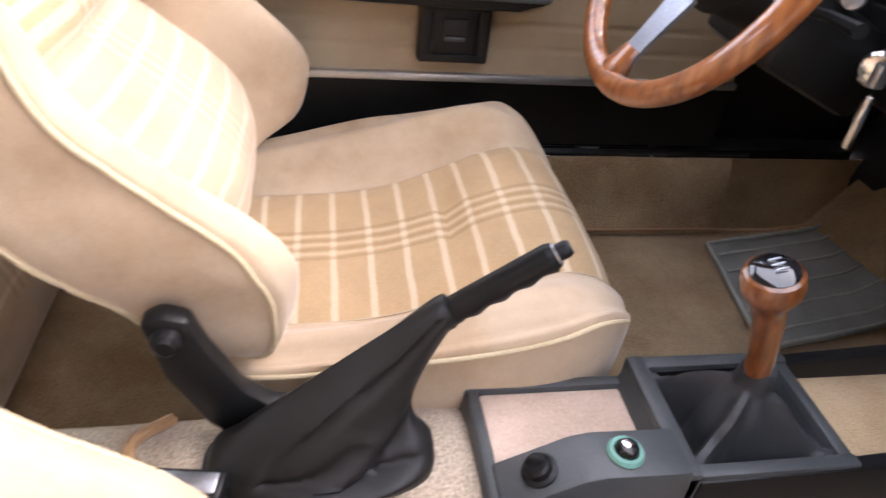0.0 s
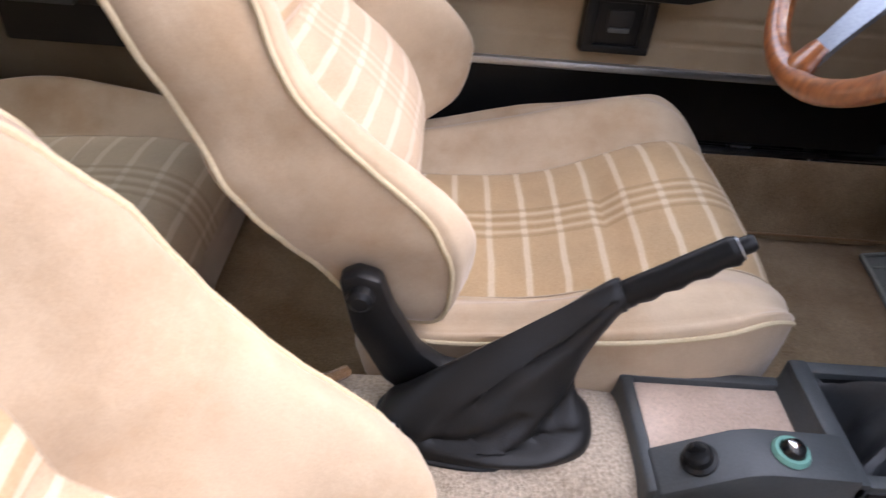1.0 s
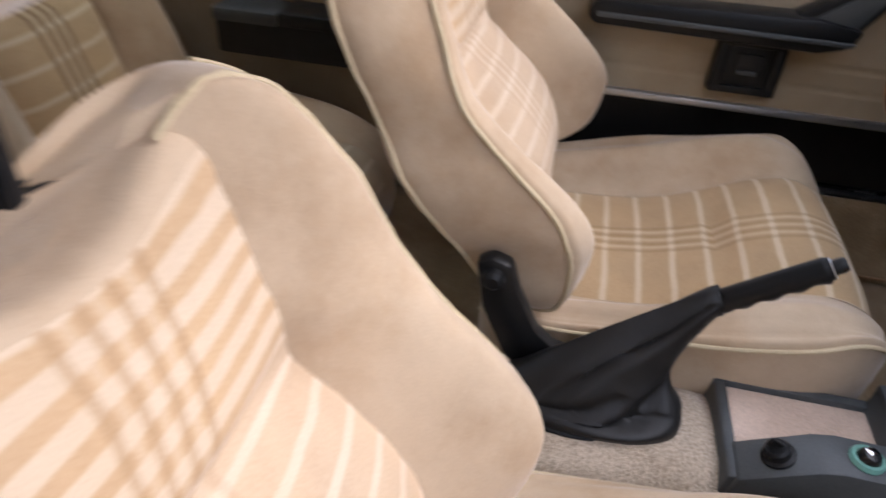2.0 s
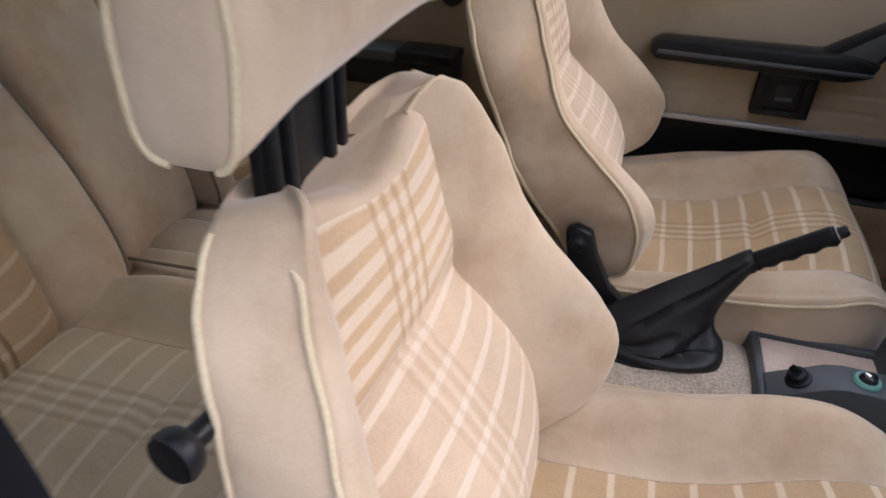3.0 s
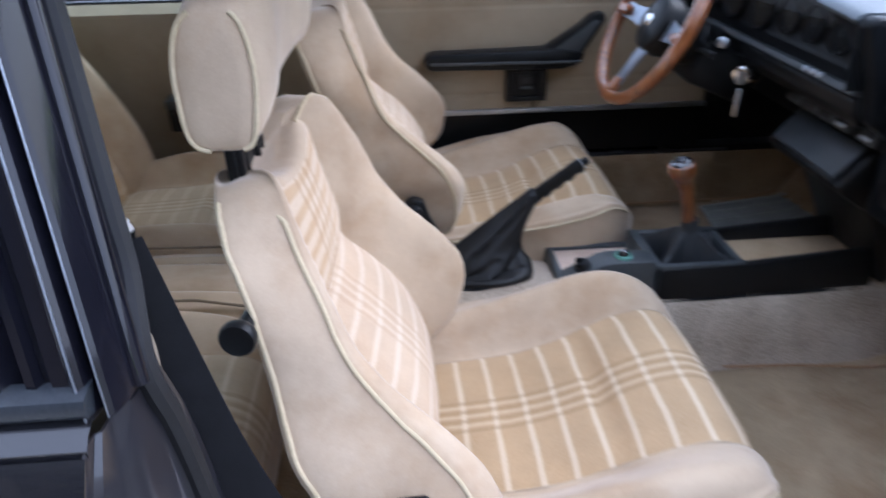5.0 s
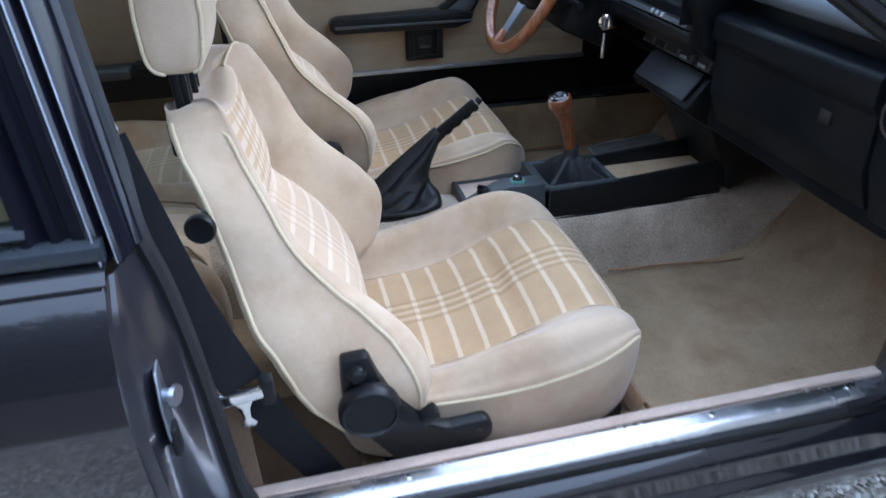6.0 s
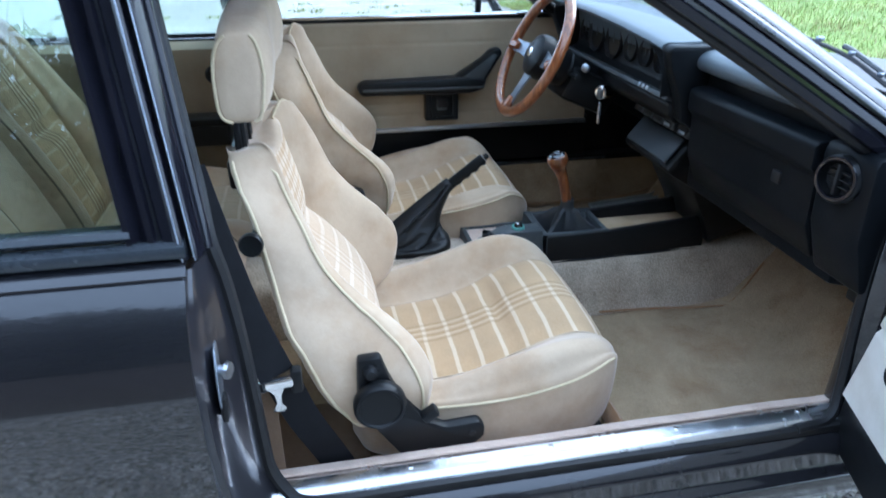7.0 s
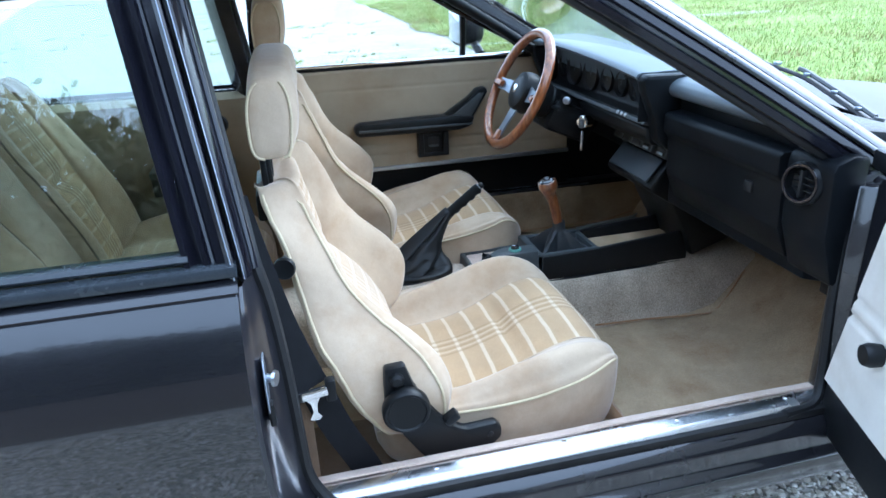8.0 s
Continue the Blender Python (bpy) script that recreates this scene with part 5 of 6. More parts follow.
def rear_seat():
    seat = thing("rear_seat", "cream velour rear seat with two plaid bucket places", "seat", (-0.5, 0, 0.25))
    for yc in (-0.37, 0.37):
        bucket_cushion(seat, REAR_CUSHION, (0, yc, 0), ph=0.135, fold=-0.42, pipe=False, cloth=PLAID_REAR_SEAT)
        bucket_back(seat, REAR_BACK, (0, yc, 0), panel=(0.02, 0.93), crease=0.45, cloth=PLAID_REAR)
    mid = [(-0.665, 0.40, -0.74, 0.40, 0.110, 1.02, 0.05), (-0.66, 0.50, -0.78, 0.50, 0.112, 1.04, 0.05), (-0.705, 0.64, -0.83, 0.64, 0.112, 1.04, 0.05), (-0.77, 0.80, -0.88, 0.80, 0.112, 1.04, 0.05), (-0.815, 0.90, -0.92, 0.90, 0.110, 1.04, 0.05), (-0.845, 0.935, -0.92, 0.935, 0.10, 1.02, 0.05)]
    bucket_back(seat, mid, (0, 0, 0), plain=True)
    midc = [(-0.68, 0.09, 0.30, 0.41, 0.44, 0.44), (-0.64, 0.11, 0.29, 0.43, 0.46, 0.462), (-0.45, 0.115, 0.27, 0.43, 0.462, 0.465), (-0.30, 0.115, 0.27, 0.42, 0.452, 0.455), (-0.25, 0.11, 0.27, 0.40, 0.43, 0.432), (-0.235, 0.10, 0.28, 0.36, 0.38, 0.385)]
    bucket_cushion(seat, midc, (0, 0, 0), ph=0.05, plain=True, pipe=False, name="middle_cushion")
    for s in (-0.1, 0.1):
        tube("seam_cord", [(x, s, z) for x, z in ((-0.66, 0.465), (-0.5, 0.474), (-0.36, 0.470), (-0.27, 0.45), (-0.24, 0.40))], 0.0028, SEAM, seat)
    return seat


# ---- fittings ----
def console():
    c = thing("centre_console", "black plastic centre console with worn pink carpet insets", "console", (0.6, 0.025, 0.36))
    # rear tray
    prism("tray_frame", [(0.345, 0.385), (0.350, 0.427), (0.362, 0.431), (0.366, 0.41), (0.525, 0.413), (0.536, 0.45), (0.545, 0.36), (0.40, 0.36)], "y", -0.056, 0.098, GREY_PLASTIC, c)
    block("tray_carpet", (0.364, -0.012, 0.405), (0.532, 0.086, 0.424), CARPET_PINK, c, "worn pinkish carpet", 0.004)
    block("tray_rim", (0.348, 0.086, 0.38), (0.534, 0.100, 0.431), GREY_PLASTIC, c, "", 0.004)
    sw = prism("switch_panel", [(0.352, 0.385), (0.358, 0.432), (0.430, 0.470), (0.452, 0.4745), (0.540, 0.472), (0.548, 0.36), (0.40, 0.36)], "y", -0.062, -0.008, GREY_PLASTIC, c, "raised switch panel", 0.004)
    turned("rotary_switch", [(0.018, 0.0), (0.018, 0.004), (0.014, 0.006), (0.0135, 0.014), (0.011, 0.017), (0.0, 0.0175)], (0.398, -0.035, 0.452), (-0.46, 0, 0.89), BLACK, sw, "black rotary switch", 20)
    block("switch_grip", (0.380, -0.0375, 0.463), (0.402, -0.0325, 0.474), BLACK, sw, "", 0.002, Matrix.Rotation(radians(27), 3, "Y"))
    g = turned("switch_ring", [(0.0115, 0.0), (0.0175, 0.0), (0.0182, 0.003), (0.016, 0.007), (0.0125, 0.007), (0.0118, 0.003)], (0.478, -0.036, 0.473), (0, 0, 1), GREEN_RING, sw, "green ring switch", 24, True)
    turned("switch_cap", [(0.0001, 0.016), (0.009, 0.014), (0.012, 0.008), (0.0125, 0.0)], (0.478, -0.036, 0.473), (0.1, -0.1, 1), DIAL, sw, "", 18)
    block("switch_glint", (0.472, -0.040, 0.484), (0.482, -0.030, 0.4895), CHROME, sw, "", 0.002, Matrix.Rotation(radians(30), 3, "Z"))
    # gear surround
    x0, x1, y0, y1 = 0.536, 0.735, -0.056, 0.104
    fr = None
    for nm, lo, hi in (("surround", (x0, y0, 0.36), (x0 + 0.022, y1, 0.458)), ("surround", (x1 - 0.016, y0, 0.36), (x1, y1, 0.452)), ("surround", (x0, y0, 0.36), (x1, y0 + 0.016, 0.455)), ("surround", (x0, y1 - 0.018, 0.36), (x1, y1, 0.456))):
        block(nm, lo, hi, GREY_PLASTIC, c, "", 0.004)
    block("well_floor", (x0 + 0.01, y0 + 0.01, 0.345), (x1 - 0.01, y1 - 0.01, 0.366), VINYL, c, "", 0.002)
    # front tray between two cheeks
    for y in (y0, 0.088):
        prism("cheek", [(x0 + 0.02, 0.352), (x0 + 0.02, 0.448), (0.74, 0.452), (0.98, 0.470), (1.02, 0.48), (1.02, 0.352)], "y", y - 0.003, y + 0.015, BLACK, c, "", 0.004)
        prism("cheek_foot", [(0.42, 0.318), (0.42, 0.372), (1.00, 0.380), (0.99, 0.318)], "y", y - 0.008, y + 0.016, BLACK, c, "", 0.003)
    block("front_tray", (0.735, y0 + 0.014, 0.385), (1.02, 0.09, 0.425), CARPET_SAND, c, "tan carpet in the front tray", 0.004)
    return c


def gear_lever():
    g = thing("gear_lever", "varnished wooden gear lever with a black gaiter", "gear lever", (0.635, 0.022, 0.40))
    rings = []
    profile = ((0.086, 0.069, 0.450, 0.450, 0.30), (0.079, 0.062, 0.428, 0.450, 0.36), (0.072, 0.057, 0.392, 0.454, 0.42), (0.064, 0.052, 0.374, 0.460, 0.48), (0.055, 0.047, 0.370, 0.470, 0.58),
               (0.046, 0.041, 0.398, 0.478, 0.70), (0.037, 0.034, 0.440, 0.488, 0.82), (0.027, 0.026, 0.474, 0.494, 0.95), (0.0195, 0.0195, 0.494, 0.500, 1.0), (0.0175, 0.0175, 0.520, 0.520, 1.0), (0.0125, 0.0125, 0.522, 0.522, 1.0))
    for k, (w, d, low, high, q) in enumerate(profile):
        ring = []
        for t in np.linspace(0, 2 * math.pi, 80, endpoint=False):
            cx, cy = math.copysign(abs(math.cos(t)) ** q, math.cos(t)), math.copysign(abs(math.sin(t)) ** q, math.sin(t))
            ridge = min(1, (0.5 - 0.5 * math.cos(4 * t)) ** 2.4 + 0.45 * max(0, -math.sin(t)) ** 3)
            crumple = 0.004 * noise.noise((math.cos(t) * 3, math.sin(t) * 3, k * 0.7)) if 0 < k < 8 else 0
            fold = 1 + 0.07 * math.sin(7 * t + 0.9 * k) * (0, 0, 0.3, 0.6, 0.9, 1, 0.8, 0.4, 0, 0, 0)[k]
            ring.append((0.636 + w * cx * fold, 0.024 + d * cy * fold, low + (high - low) * ridge + crumple))
        rings.append(ring)
    rows = spline(np.array(rings).reshape(len(rings), -1), 40).reshape(40, 80, 3)
    v, f = loft([list(r) for r in rows], True, False)
    mesh_part("gaiter", v, f, GAITER, g, "creased black leatherette gaiter")
    path = [(0.636, 0.022, 0.500), (0.622, 0.021, 0.56), (0.607, 0.020, 0.61)]
    tube("stick", spline(path, 10), np.linspace(0.0135, 0.0155, 10), DARK_WOOD, g, "varnished wooden stick", n=16)
    knob = turned("knob", [(0.0150, -0.042), (0.0165, -0.030), (0.0225, -0.020), (0.0280, -0.009), (0.0285, 0.002), (0.026, 0.010), (0.021, 0.013), (0.0, 0.013)], (0.595, 0.019, 0.640), (-0.30, -0.02, 1), DARK_WOOD, g, "round wooden knob", 32)
    cap = turned("cap", [(0.0225, 0.0100), (0.0225, 0.0132), (0.0205, 0.0150), (0.014, 0.0166), (0.0, 0.0176)], (0.595, 0.019, 0.640), (-0.30, -0.02, 1), GLOSS, knob, "glossy dark cap with pale bars for its reflections", 28)
    # three pale steel bars stand in for white reflections on the cap
    for k in (-0.007, 0.0, 0.007):
        block("cap_reflection", (0.5858 + 0.0, 0.019 + k - 0.0006, 0.6582), (0.5978, 0.019 + k + 0.0006, 0.6602), STEEL, cap, "", 0.0003, Matrix.Rotation(radians(-17), 3, "Y"))
    return g


def handbrake():
    h = thing("handbrake", "pulled-up black handbrake lever in a leatherette boot", "handbrake", (0.2, 0.02, 0.41))
    top = [(0.080, 0.412), (0.084, 0.426), (0.100, 0.446), (0.135, 0.478), (0.186, 0.517), (0.243, 0.555), (0.288, 0.584), (0.304, 0.592)]
    low = [(0.304, 0.406), (0.306, 0.424), (0.299, 0.444), (0.285, 0.464), (0.281, 0.486), (0.290, 0.515), (0.310, 0.548), (0.322, 0.562)]
    wide = [0.052, 0.054, 0.049, 0.039, 0.029, 0.021, 0.0165, 0.014]
    mid = [0.022, 0.022, 0.024, 0.030, 0.038, 0.048, 0.058, 0.062]
    rings = []
    for k in range(8):
        t, w = np.array(top[k]), np.array(low[k])
        ring = []
        for q in np.linspace(0, 2 * math.pi, 52, endpoint=False):
            u = 0.5 + 0.5 * math.cos(q)
            p = w + (t - w) * u
            sag = 1 + 0.05 * math.sin(3 * q + 1.1 * k) * (1 if 0 < k < 7 else 0)
            ring.append((p[0], mid[k] + wide[k] * math.copysign(abs(math.sin(q)) ** (0.55, 0.6, 0.8, 1.0, 1.2, 1.3, 1.2, 1.0)[k], math.sin(q)) * sag, p[1] - 0.012 * abs(math.sin(q)) * (1 if 1 < k < 6 else 0)))
        rings.append(ring)
    rows = spline(np.array(rings).reshape(len(rings), -1), 64).reshape(64, 52, 3)

    def fold(s, u, a, b, depth, width):
        """A crease along the line a-b of the boot's side: a sharp hollow with a soft ridge above it."""
        a, b, p = np.array(a), np.array(b), np.array((s, u))
        d = b - a
        k = float(np.clip(np.dot(p - a, d) / np.dot(d, d), 0, 1))
        e = p - a - k * d
        r = float(np.hypot(*e)) / width
        side = 1 if d[0] * e[1] - d[1] * e[0] > 0 else -1
        return depth * (math.exp(-r * r) if side > 0 else math.exp(-4 * r * r)) * (0.35 + 0.65 * math.sin(math.pi * min(0.85, max(0.15, k))))

    crease = []
    for i, r in enumerate(rows):
        s = i / 63
        line = []
        for j, (x, y, z) in enumerate(r):
            q = 2 * math.pi * j / 52
            u, turn = 0.5 + 0.5 * math.cos(q), math.sin(q)
            out = fold(s, u, (0.52, 0.02), (0.26, 0.34), -0.026, 0.09) + fold(s, u, (0.30, 0.12), (0.16, 0.62), -0.016, 0.06) + fold(s, u, (0.85, 0.66), (0.22, 0.80), -0.012, 0.06) + fold(s, u, (0.42, 0.42), (0.10, 0.92), -0.010, 0.06)
            out += 0.006 * math.exp(-((s - 0.12) / 0.10) ** 2 - ((u - 0.30) / 0.25) ** 2) + 0.005 * math.exp(-((s - 0.30) / 0.06) ** 2 - ((u - 0.86) / 0.08) ** 2)
            out += 0.0018 * noise.noise((x * 24, 3.0, z * 24))
            line.append((x + 0.002 * noise.noise((s * 5, u * 3, 9)), y + out * turn * min(1, 3 * s + 0.2), z))
        crease.append(line)
    v, f = loft(crease)
    mesh_part("boot", v, f, VINYL, h, "creased black leatherette boot", angle=60)
    tube("boot_hem", [(p[0], p[1], p[2] - 0.002) for p in crease[0]], 0.004, VINYL, h, closed=True)
    a, b = np.array([0.308, 0.062, 0.569]), np.array([0.402, 0.060, 0.641])
    d = (b - a) / np.linalg.norm(b - a)
    across = np.array([0.0, 1.0, 0.0])
    under = np.cross(d, across)
    under = under if under[2] < 0 else -under
    rings = []
    for k in range(48):
        t = k / 47
        grip = 0.0022 * math.cos(t * 2 * math.pi * 4.2) * (0.12 < t < 0.97)
        end = 1.0 if 0.03 < t < 0.97 else 0.9
        p = a + (b - a) * t
        rings.append([p + end * (0.0125 * math.cos(q) * across + (0.0150 * math.sin(q) + (grip if math.sin(q) > 0 else 0) * math.sin(q)) * under) for q in np.linspace(0, 2 * math.pi, 20, endpoint=False)])
    v, f = loft(rings)
    mesh_part("grip", v, f, BLACK, h, "black plastic grip with finger grooves", angle=60)
    tube("button", [b - 0.002 * d, b + 0.011 * d, b + 0.015 * d], [0.0085, 0.0085, 0.0065], BLACK, h, n=14)
    tube("collar", [a - 0.004 * d, a + 0.004 * d], 0.0155, VINYL, h, n=18)
    tube("button_ring", [b - 0.004 * d, b + 0.002 * d], 0.0112, STEEL, h, "worn metal ring", n=16)
    s = block("buckle_socket", (0.036, -0.030, 0.416), (0.106, 0.002, 0.444), BLACK, h, "black seat belt socket", 0.006, Matrix.Rotation(radians(-8), 3, "Z"))
    block("socket_plate", (0.040, -0.026, 0.4435), (0.100, -0.004, 0.4475), STEEL, s, "", 0.002, Matrix.Rotation(radians(-8), 3, "Z"))
    tube("floor_binding", spline([(0.040, -0.020, 0.414), (0.014, 0.020, 0.424), (0.012, 0.050, 0.424), (0.040, 0.085, 0.410)], 14), 0.007, CARPET_RUST, h, "rust-red carpet binding")
    return h


def steering():
    s = thing("steering_wheel", "wood-rimmed three-spoke steering wheel with a black hub", "steering wheel", (0.66, 0.36, 0.862))
    c = np.array([0.616, 0.338, 0.857])
    up = np.array([0.436, 0.0, 0.900])
    side = np.array([0.0, 1.0, 0.0])
    ax = np.array([0.900, 0.0, -0.436])
    R = 0.183
    ring = [c + R * (math.cos(t) * up + math.sin(t) * side) for t in np.linspace(0, 2 * math.pi, 72, endpoint=False)]
    tube("rim", ring, 0.0155, WOOD, s, "varnished wooden rim", n=14, closed=True)
    hub = c + 0.030 * ax
    for deg in (180, 91, -91):
        t = radians(deg)
        d = math.cos(t) * up + math.sin(t) * side
        w = -math.sin(t) * up + math.cos(t) * side
        a, b = hub + 0.045 * d - 0.01 * ax, c + (R - 0.004) * d
        rings = []
        for k, (h, th) in zip(np.linspace(0, 1, 6), ((0.026, 0.003), (0.023, 0.003), (0.020, 0.003), (0.018, 0.003), (0.019, 0.003), (0.021, 0.003))):
            p = a + (b - a) * k
            rings.append([p + h * w - th * ax, p + h * w + th * ax, p - h * w + th * ax, p - h * w - th * ax])
        v, f = loft(rings)
        mesh_part("spoke", v, f, SPOKE, s, "brushed steel spoke", angle=30)
        lug = [c + (R - 0.046 + 0.042 * k) * d + 0.004 * (1 - k) * ax for k in np.linspace(0, 1, 6)]
        tube("lug", lug, [0.016, 0.0185, 0.020, 0.022, 0.024, 0.020], WOOD, s, "wooden spoke lug", n=14, squash=0.6)
    turned("hub", [(0.0, -0.040), (0.038, -0.038), (0.058, -0.028), (0.065, -0.010), (0.066, 0.012), (0.059, 0.018), (0.061, 0.024), (0.058, 0.070), (0.050, 0.074), (0.054, 0.080), (0.052, 0.115)], hub, ax, BLACK, s, "black padded hub", 36)
    turned("badge", [(0.0, -0.0425), (0.013, -0.0422), (0.015, -0.0395), (0.015, -0.034)], hub, ax, CHROME, s, "small metal badge", 22)
    k = thing("steering_column", "black steering column shroud with ignition key", "steering column", (0.80, 0.34, 0.78))
    start = hub + 0.10 * ax
    prof = [(0.052, 0.0), (0.055, 0.01), (0.052, 0.05), (0.046, 0.10), (0.042, 0.16), (0.0, 0.16)]
    turned("shroud", prof, start, ax, BLACK, k, n=28)
    block("lower_shroud", (0.70, 0.27, 0.70), (0.86, 0.43, 0.80), BLACK, k, "", 0.015, Matrix.Rotation(radians(24), 3, "Y"))
    barrel = turned("ignition_lock", [(0.020, -0.03), (0.020, 0.010), (0.016, 0.014), (0.013, 0.013), (0.0, 0.012)], (0.80, 0.235, 0.757), (-0.75, -0.55, 0.1), CHROME, k, "chromed ignition lock", 24)
    block("key", (0.776, 0.205, 0.745), (0.790, 0.218, 0.772), STEEL, barrel, "steel key", 0.002)
    block("hanging_key", (0.780, 0.206, 0.672), (0.790, 0.216, 0.735), CHROME, barrel, "hanging second key", 0.003)
    tube("stalk", [(0.72, 0.30, 0.80), (0.70, 0.22, 0.815), (0.69, 0.16, 0.82)], [0.006, 0.006, 0.008], BLACK, k)
    turned("column_button", [(0.012, 0.0), (0.012, 0.01), (0.008, 0.012), (0.0, 0.012)], (0.755, 0.262, 0.822), (-0.7, -0.6, 0.3), STEEL, k, n=16)
    return s


def dashboard():
    d = thing("dashboard", "black vinyl dashboard with instrument hood and glovebox", "dashboard", (1.0, 0, 0.6))
    dx, dz = 0.030, -0.022

    def part_of(outline):
        return [(x - dx, z - dz) for x, z in outline]
    # passenger side: padded top with a rolled front edge over a hollow, the glovebox below it
    pad = part_of([(0.905, 0.920), (0.885, 0.905), (0.885, 0.862), (0.89, 0.60), (0.98, 0.575), (1.33, 0.56), (1.33, 0.80), (1.13, 0.885)])
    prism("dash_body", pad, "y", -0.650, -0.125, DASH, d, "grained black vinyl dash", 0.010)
    # roll and hood wear the lightened vinyl, their skylight is in the base colour
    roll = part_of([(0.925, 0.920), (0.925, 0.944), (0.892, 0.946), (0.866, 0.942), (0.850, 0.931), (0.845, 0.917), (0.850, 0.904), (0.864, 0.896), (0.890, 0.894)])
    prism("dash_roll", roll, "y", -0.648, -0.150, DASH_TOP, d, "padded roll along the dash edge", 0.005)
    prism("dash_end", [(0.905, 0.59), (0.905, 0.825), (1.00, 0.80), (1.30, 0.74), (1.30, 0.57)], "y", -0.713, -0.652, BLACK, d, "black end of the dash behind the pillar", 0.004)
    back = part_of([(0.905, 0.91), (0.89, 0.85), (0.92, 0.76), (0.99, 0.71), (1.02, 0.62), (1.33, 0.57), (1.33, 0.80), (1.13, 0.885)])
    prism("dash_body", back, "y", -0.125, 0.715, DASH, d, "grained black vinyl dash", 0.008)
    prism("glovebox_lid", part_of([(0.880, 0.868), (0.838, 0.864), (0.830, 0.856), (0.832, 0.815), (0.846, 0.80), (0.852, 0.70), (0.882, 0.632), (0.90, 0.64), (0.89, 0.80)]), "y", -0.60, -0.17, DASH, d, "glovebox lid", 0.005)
    prism("end_panel", part_of([(0.885, 0.885), (0.848, 0.872), (0.842, 0.855), (0.850, 0.72), (0.885, 0.62), (0.92, 0.62), (0.92, 0.88)]), "y", -0.728, -0.606, DASH, d, "vinyl end panel around the vent", 0.008)
    block("glovebox_lock", (0.812, -0.515, 0.775), (0.826, -0.490, 0.800), RUBBER, d, "", 0.003)
    # round end vent
    v = turned("end_vent", [(0.040, 0.03), (0.0425, -0.012), (0.038, -0.019), (0.033, -0.016), (0.029, 0.0), (0.0, 0.004)], (0.815, -0.662, 0.842), (1, 0.22, -0.1), BLACK, d, "round black air vent", 36)
    turned("vent_ring", [(0.0315, -0.0175), (0.033, -0.0205), (0.0375, -0.0205), (0.0395, -0.016)], (0.815, -0.662, 0.842), (1, 0.22, -0.1), TRIM, v, "glossy vent ring", 36, True)
    for k in (-0.018, 0.0, 0.018):
        block("vane", (0.806, -0.688, 0.842 + k * 0.7 - 0.0012), (0.816, -0.636, 0.842 + k * 0.7 + 0.0012), RUBBER, v, "", 0.0005)
    block("vane", (0.800, -0.666, 0.815), (0.816, -0.660, 0.869), RUBBER, v, "", 0.0005)
    # instrument hood
    hood = [(0.79, 0.972), (0.760, 0.973), (0.748, 0.969), (0.743, 0.962), (0.750, 0.954), (0.84, 0.940), (0.86, 0.80), (1.02, 0.80), (1.14, 0.90), (1.02, 0.960), (0.90, 0.974)]
    rings = []
    for y in np.linspace(-0.118, 0.62, 25):
        crown = max(0.0, 1 - ((y - 0.40) / 0.52) ** 2)
        rings.append([(x - 0.018 * crown * (x < 0.85), y, z + (0.006 + 0.032 * crown) * (0.93 < z < 0.98 and x < 0.95) + 0.012 * crown * (x > 1.0 and z > 0.95)) for x, z in hood])
    v, f = loft(rings)
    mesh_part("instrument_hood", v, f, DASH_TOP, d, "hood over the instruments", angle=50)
    near = [(0.756, 0.977), (0.745, 0.966), (0.752, 0.935), (0.785, 0.86), (0.80, 0.80), (0.86, 0.76), (1.02, 0.78), (1.12, 0.895), (1.0, 0.962), (0.9, 0.974)]
    prism("hood_end", near, "y", -0.158, -0.114, DASH, d, "", 0.012)
    prism("hood_end", near, "y", 0.61, 0.66, DASH, d, "", 0.012)
    prism("fascia", [(0.842, 0.940), (0.834, 0.858), (0.785, 0.832), (0.788, 0.805), (0.806, 0.782), (0.88, 0.782), (0.90, 0.82), (0.90, 0.975), (0.846, 0.975)], "y", -0.116, 0.615, BLACK, d, "instrument fascia", 0.006)
    lip = [(-0.116, 0.966), (-0.030, 0.966)] + [(-0.030 - 0.084 * math.sin(a), 0.868 + 0.088 * math.cos(a)) for a in np.linspace(0.1, 1.5, 9)] + [(-0.116, 0.85)]
    prism("hood_corner", lip, "x", 0.758, 0.842, DASH, d, "rounded corner of the instrument hood", 0.002)
    prism("fascia_rail", [(0.776, 0.842), (0.782, 0.852), (0.796, 0.852), (0.796, 0.836)], "y", -0.112, 0.612, GREY_PLASTIC, d, "ledge under the dials", 0.002)
    for y, r in ((0.545, 0.035), (0.455, 0.050), (0.330, 0.050), (0.215, 0.036), (0.125, 0.034), (0.035, 0.034)):
        dial = turned("dial", [(r * 1.04, 0.010), (r * 1.04, -0.006), (r * 1.01, -0.006), (r * 0.90, 0.002), (0.0, 0.003)], (0.834, y, 0.908), (1, 0, -0.09), RUBBER, d, "deep round instrument dial", 30)
        turned("dial_face", [(0.0001, 0.0012), (r * 0.86, 0.0012), (r * 0.86, 0.004)], (0.834, y, 0.908), (1, 0, -0.09), DIAL, dial, n=24)
        block("needle", (0.8315, y - 0.0008, 0.904), (0.8330, y + 0.0008, 0.908 + r * 0.5), GREY_PLASTIC, dial, "", 0.0003)
    for k in range(3):
        turned("warning_button", [(0.006, 0.0), (0.006, -0.012), (0.004, -0.014), (0.0, -0.014)], (0.790, 0.035 - 0.022 * k, 0.846), (1, 0, -0.3), STEEL, d, n=14)
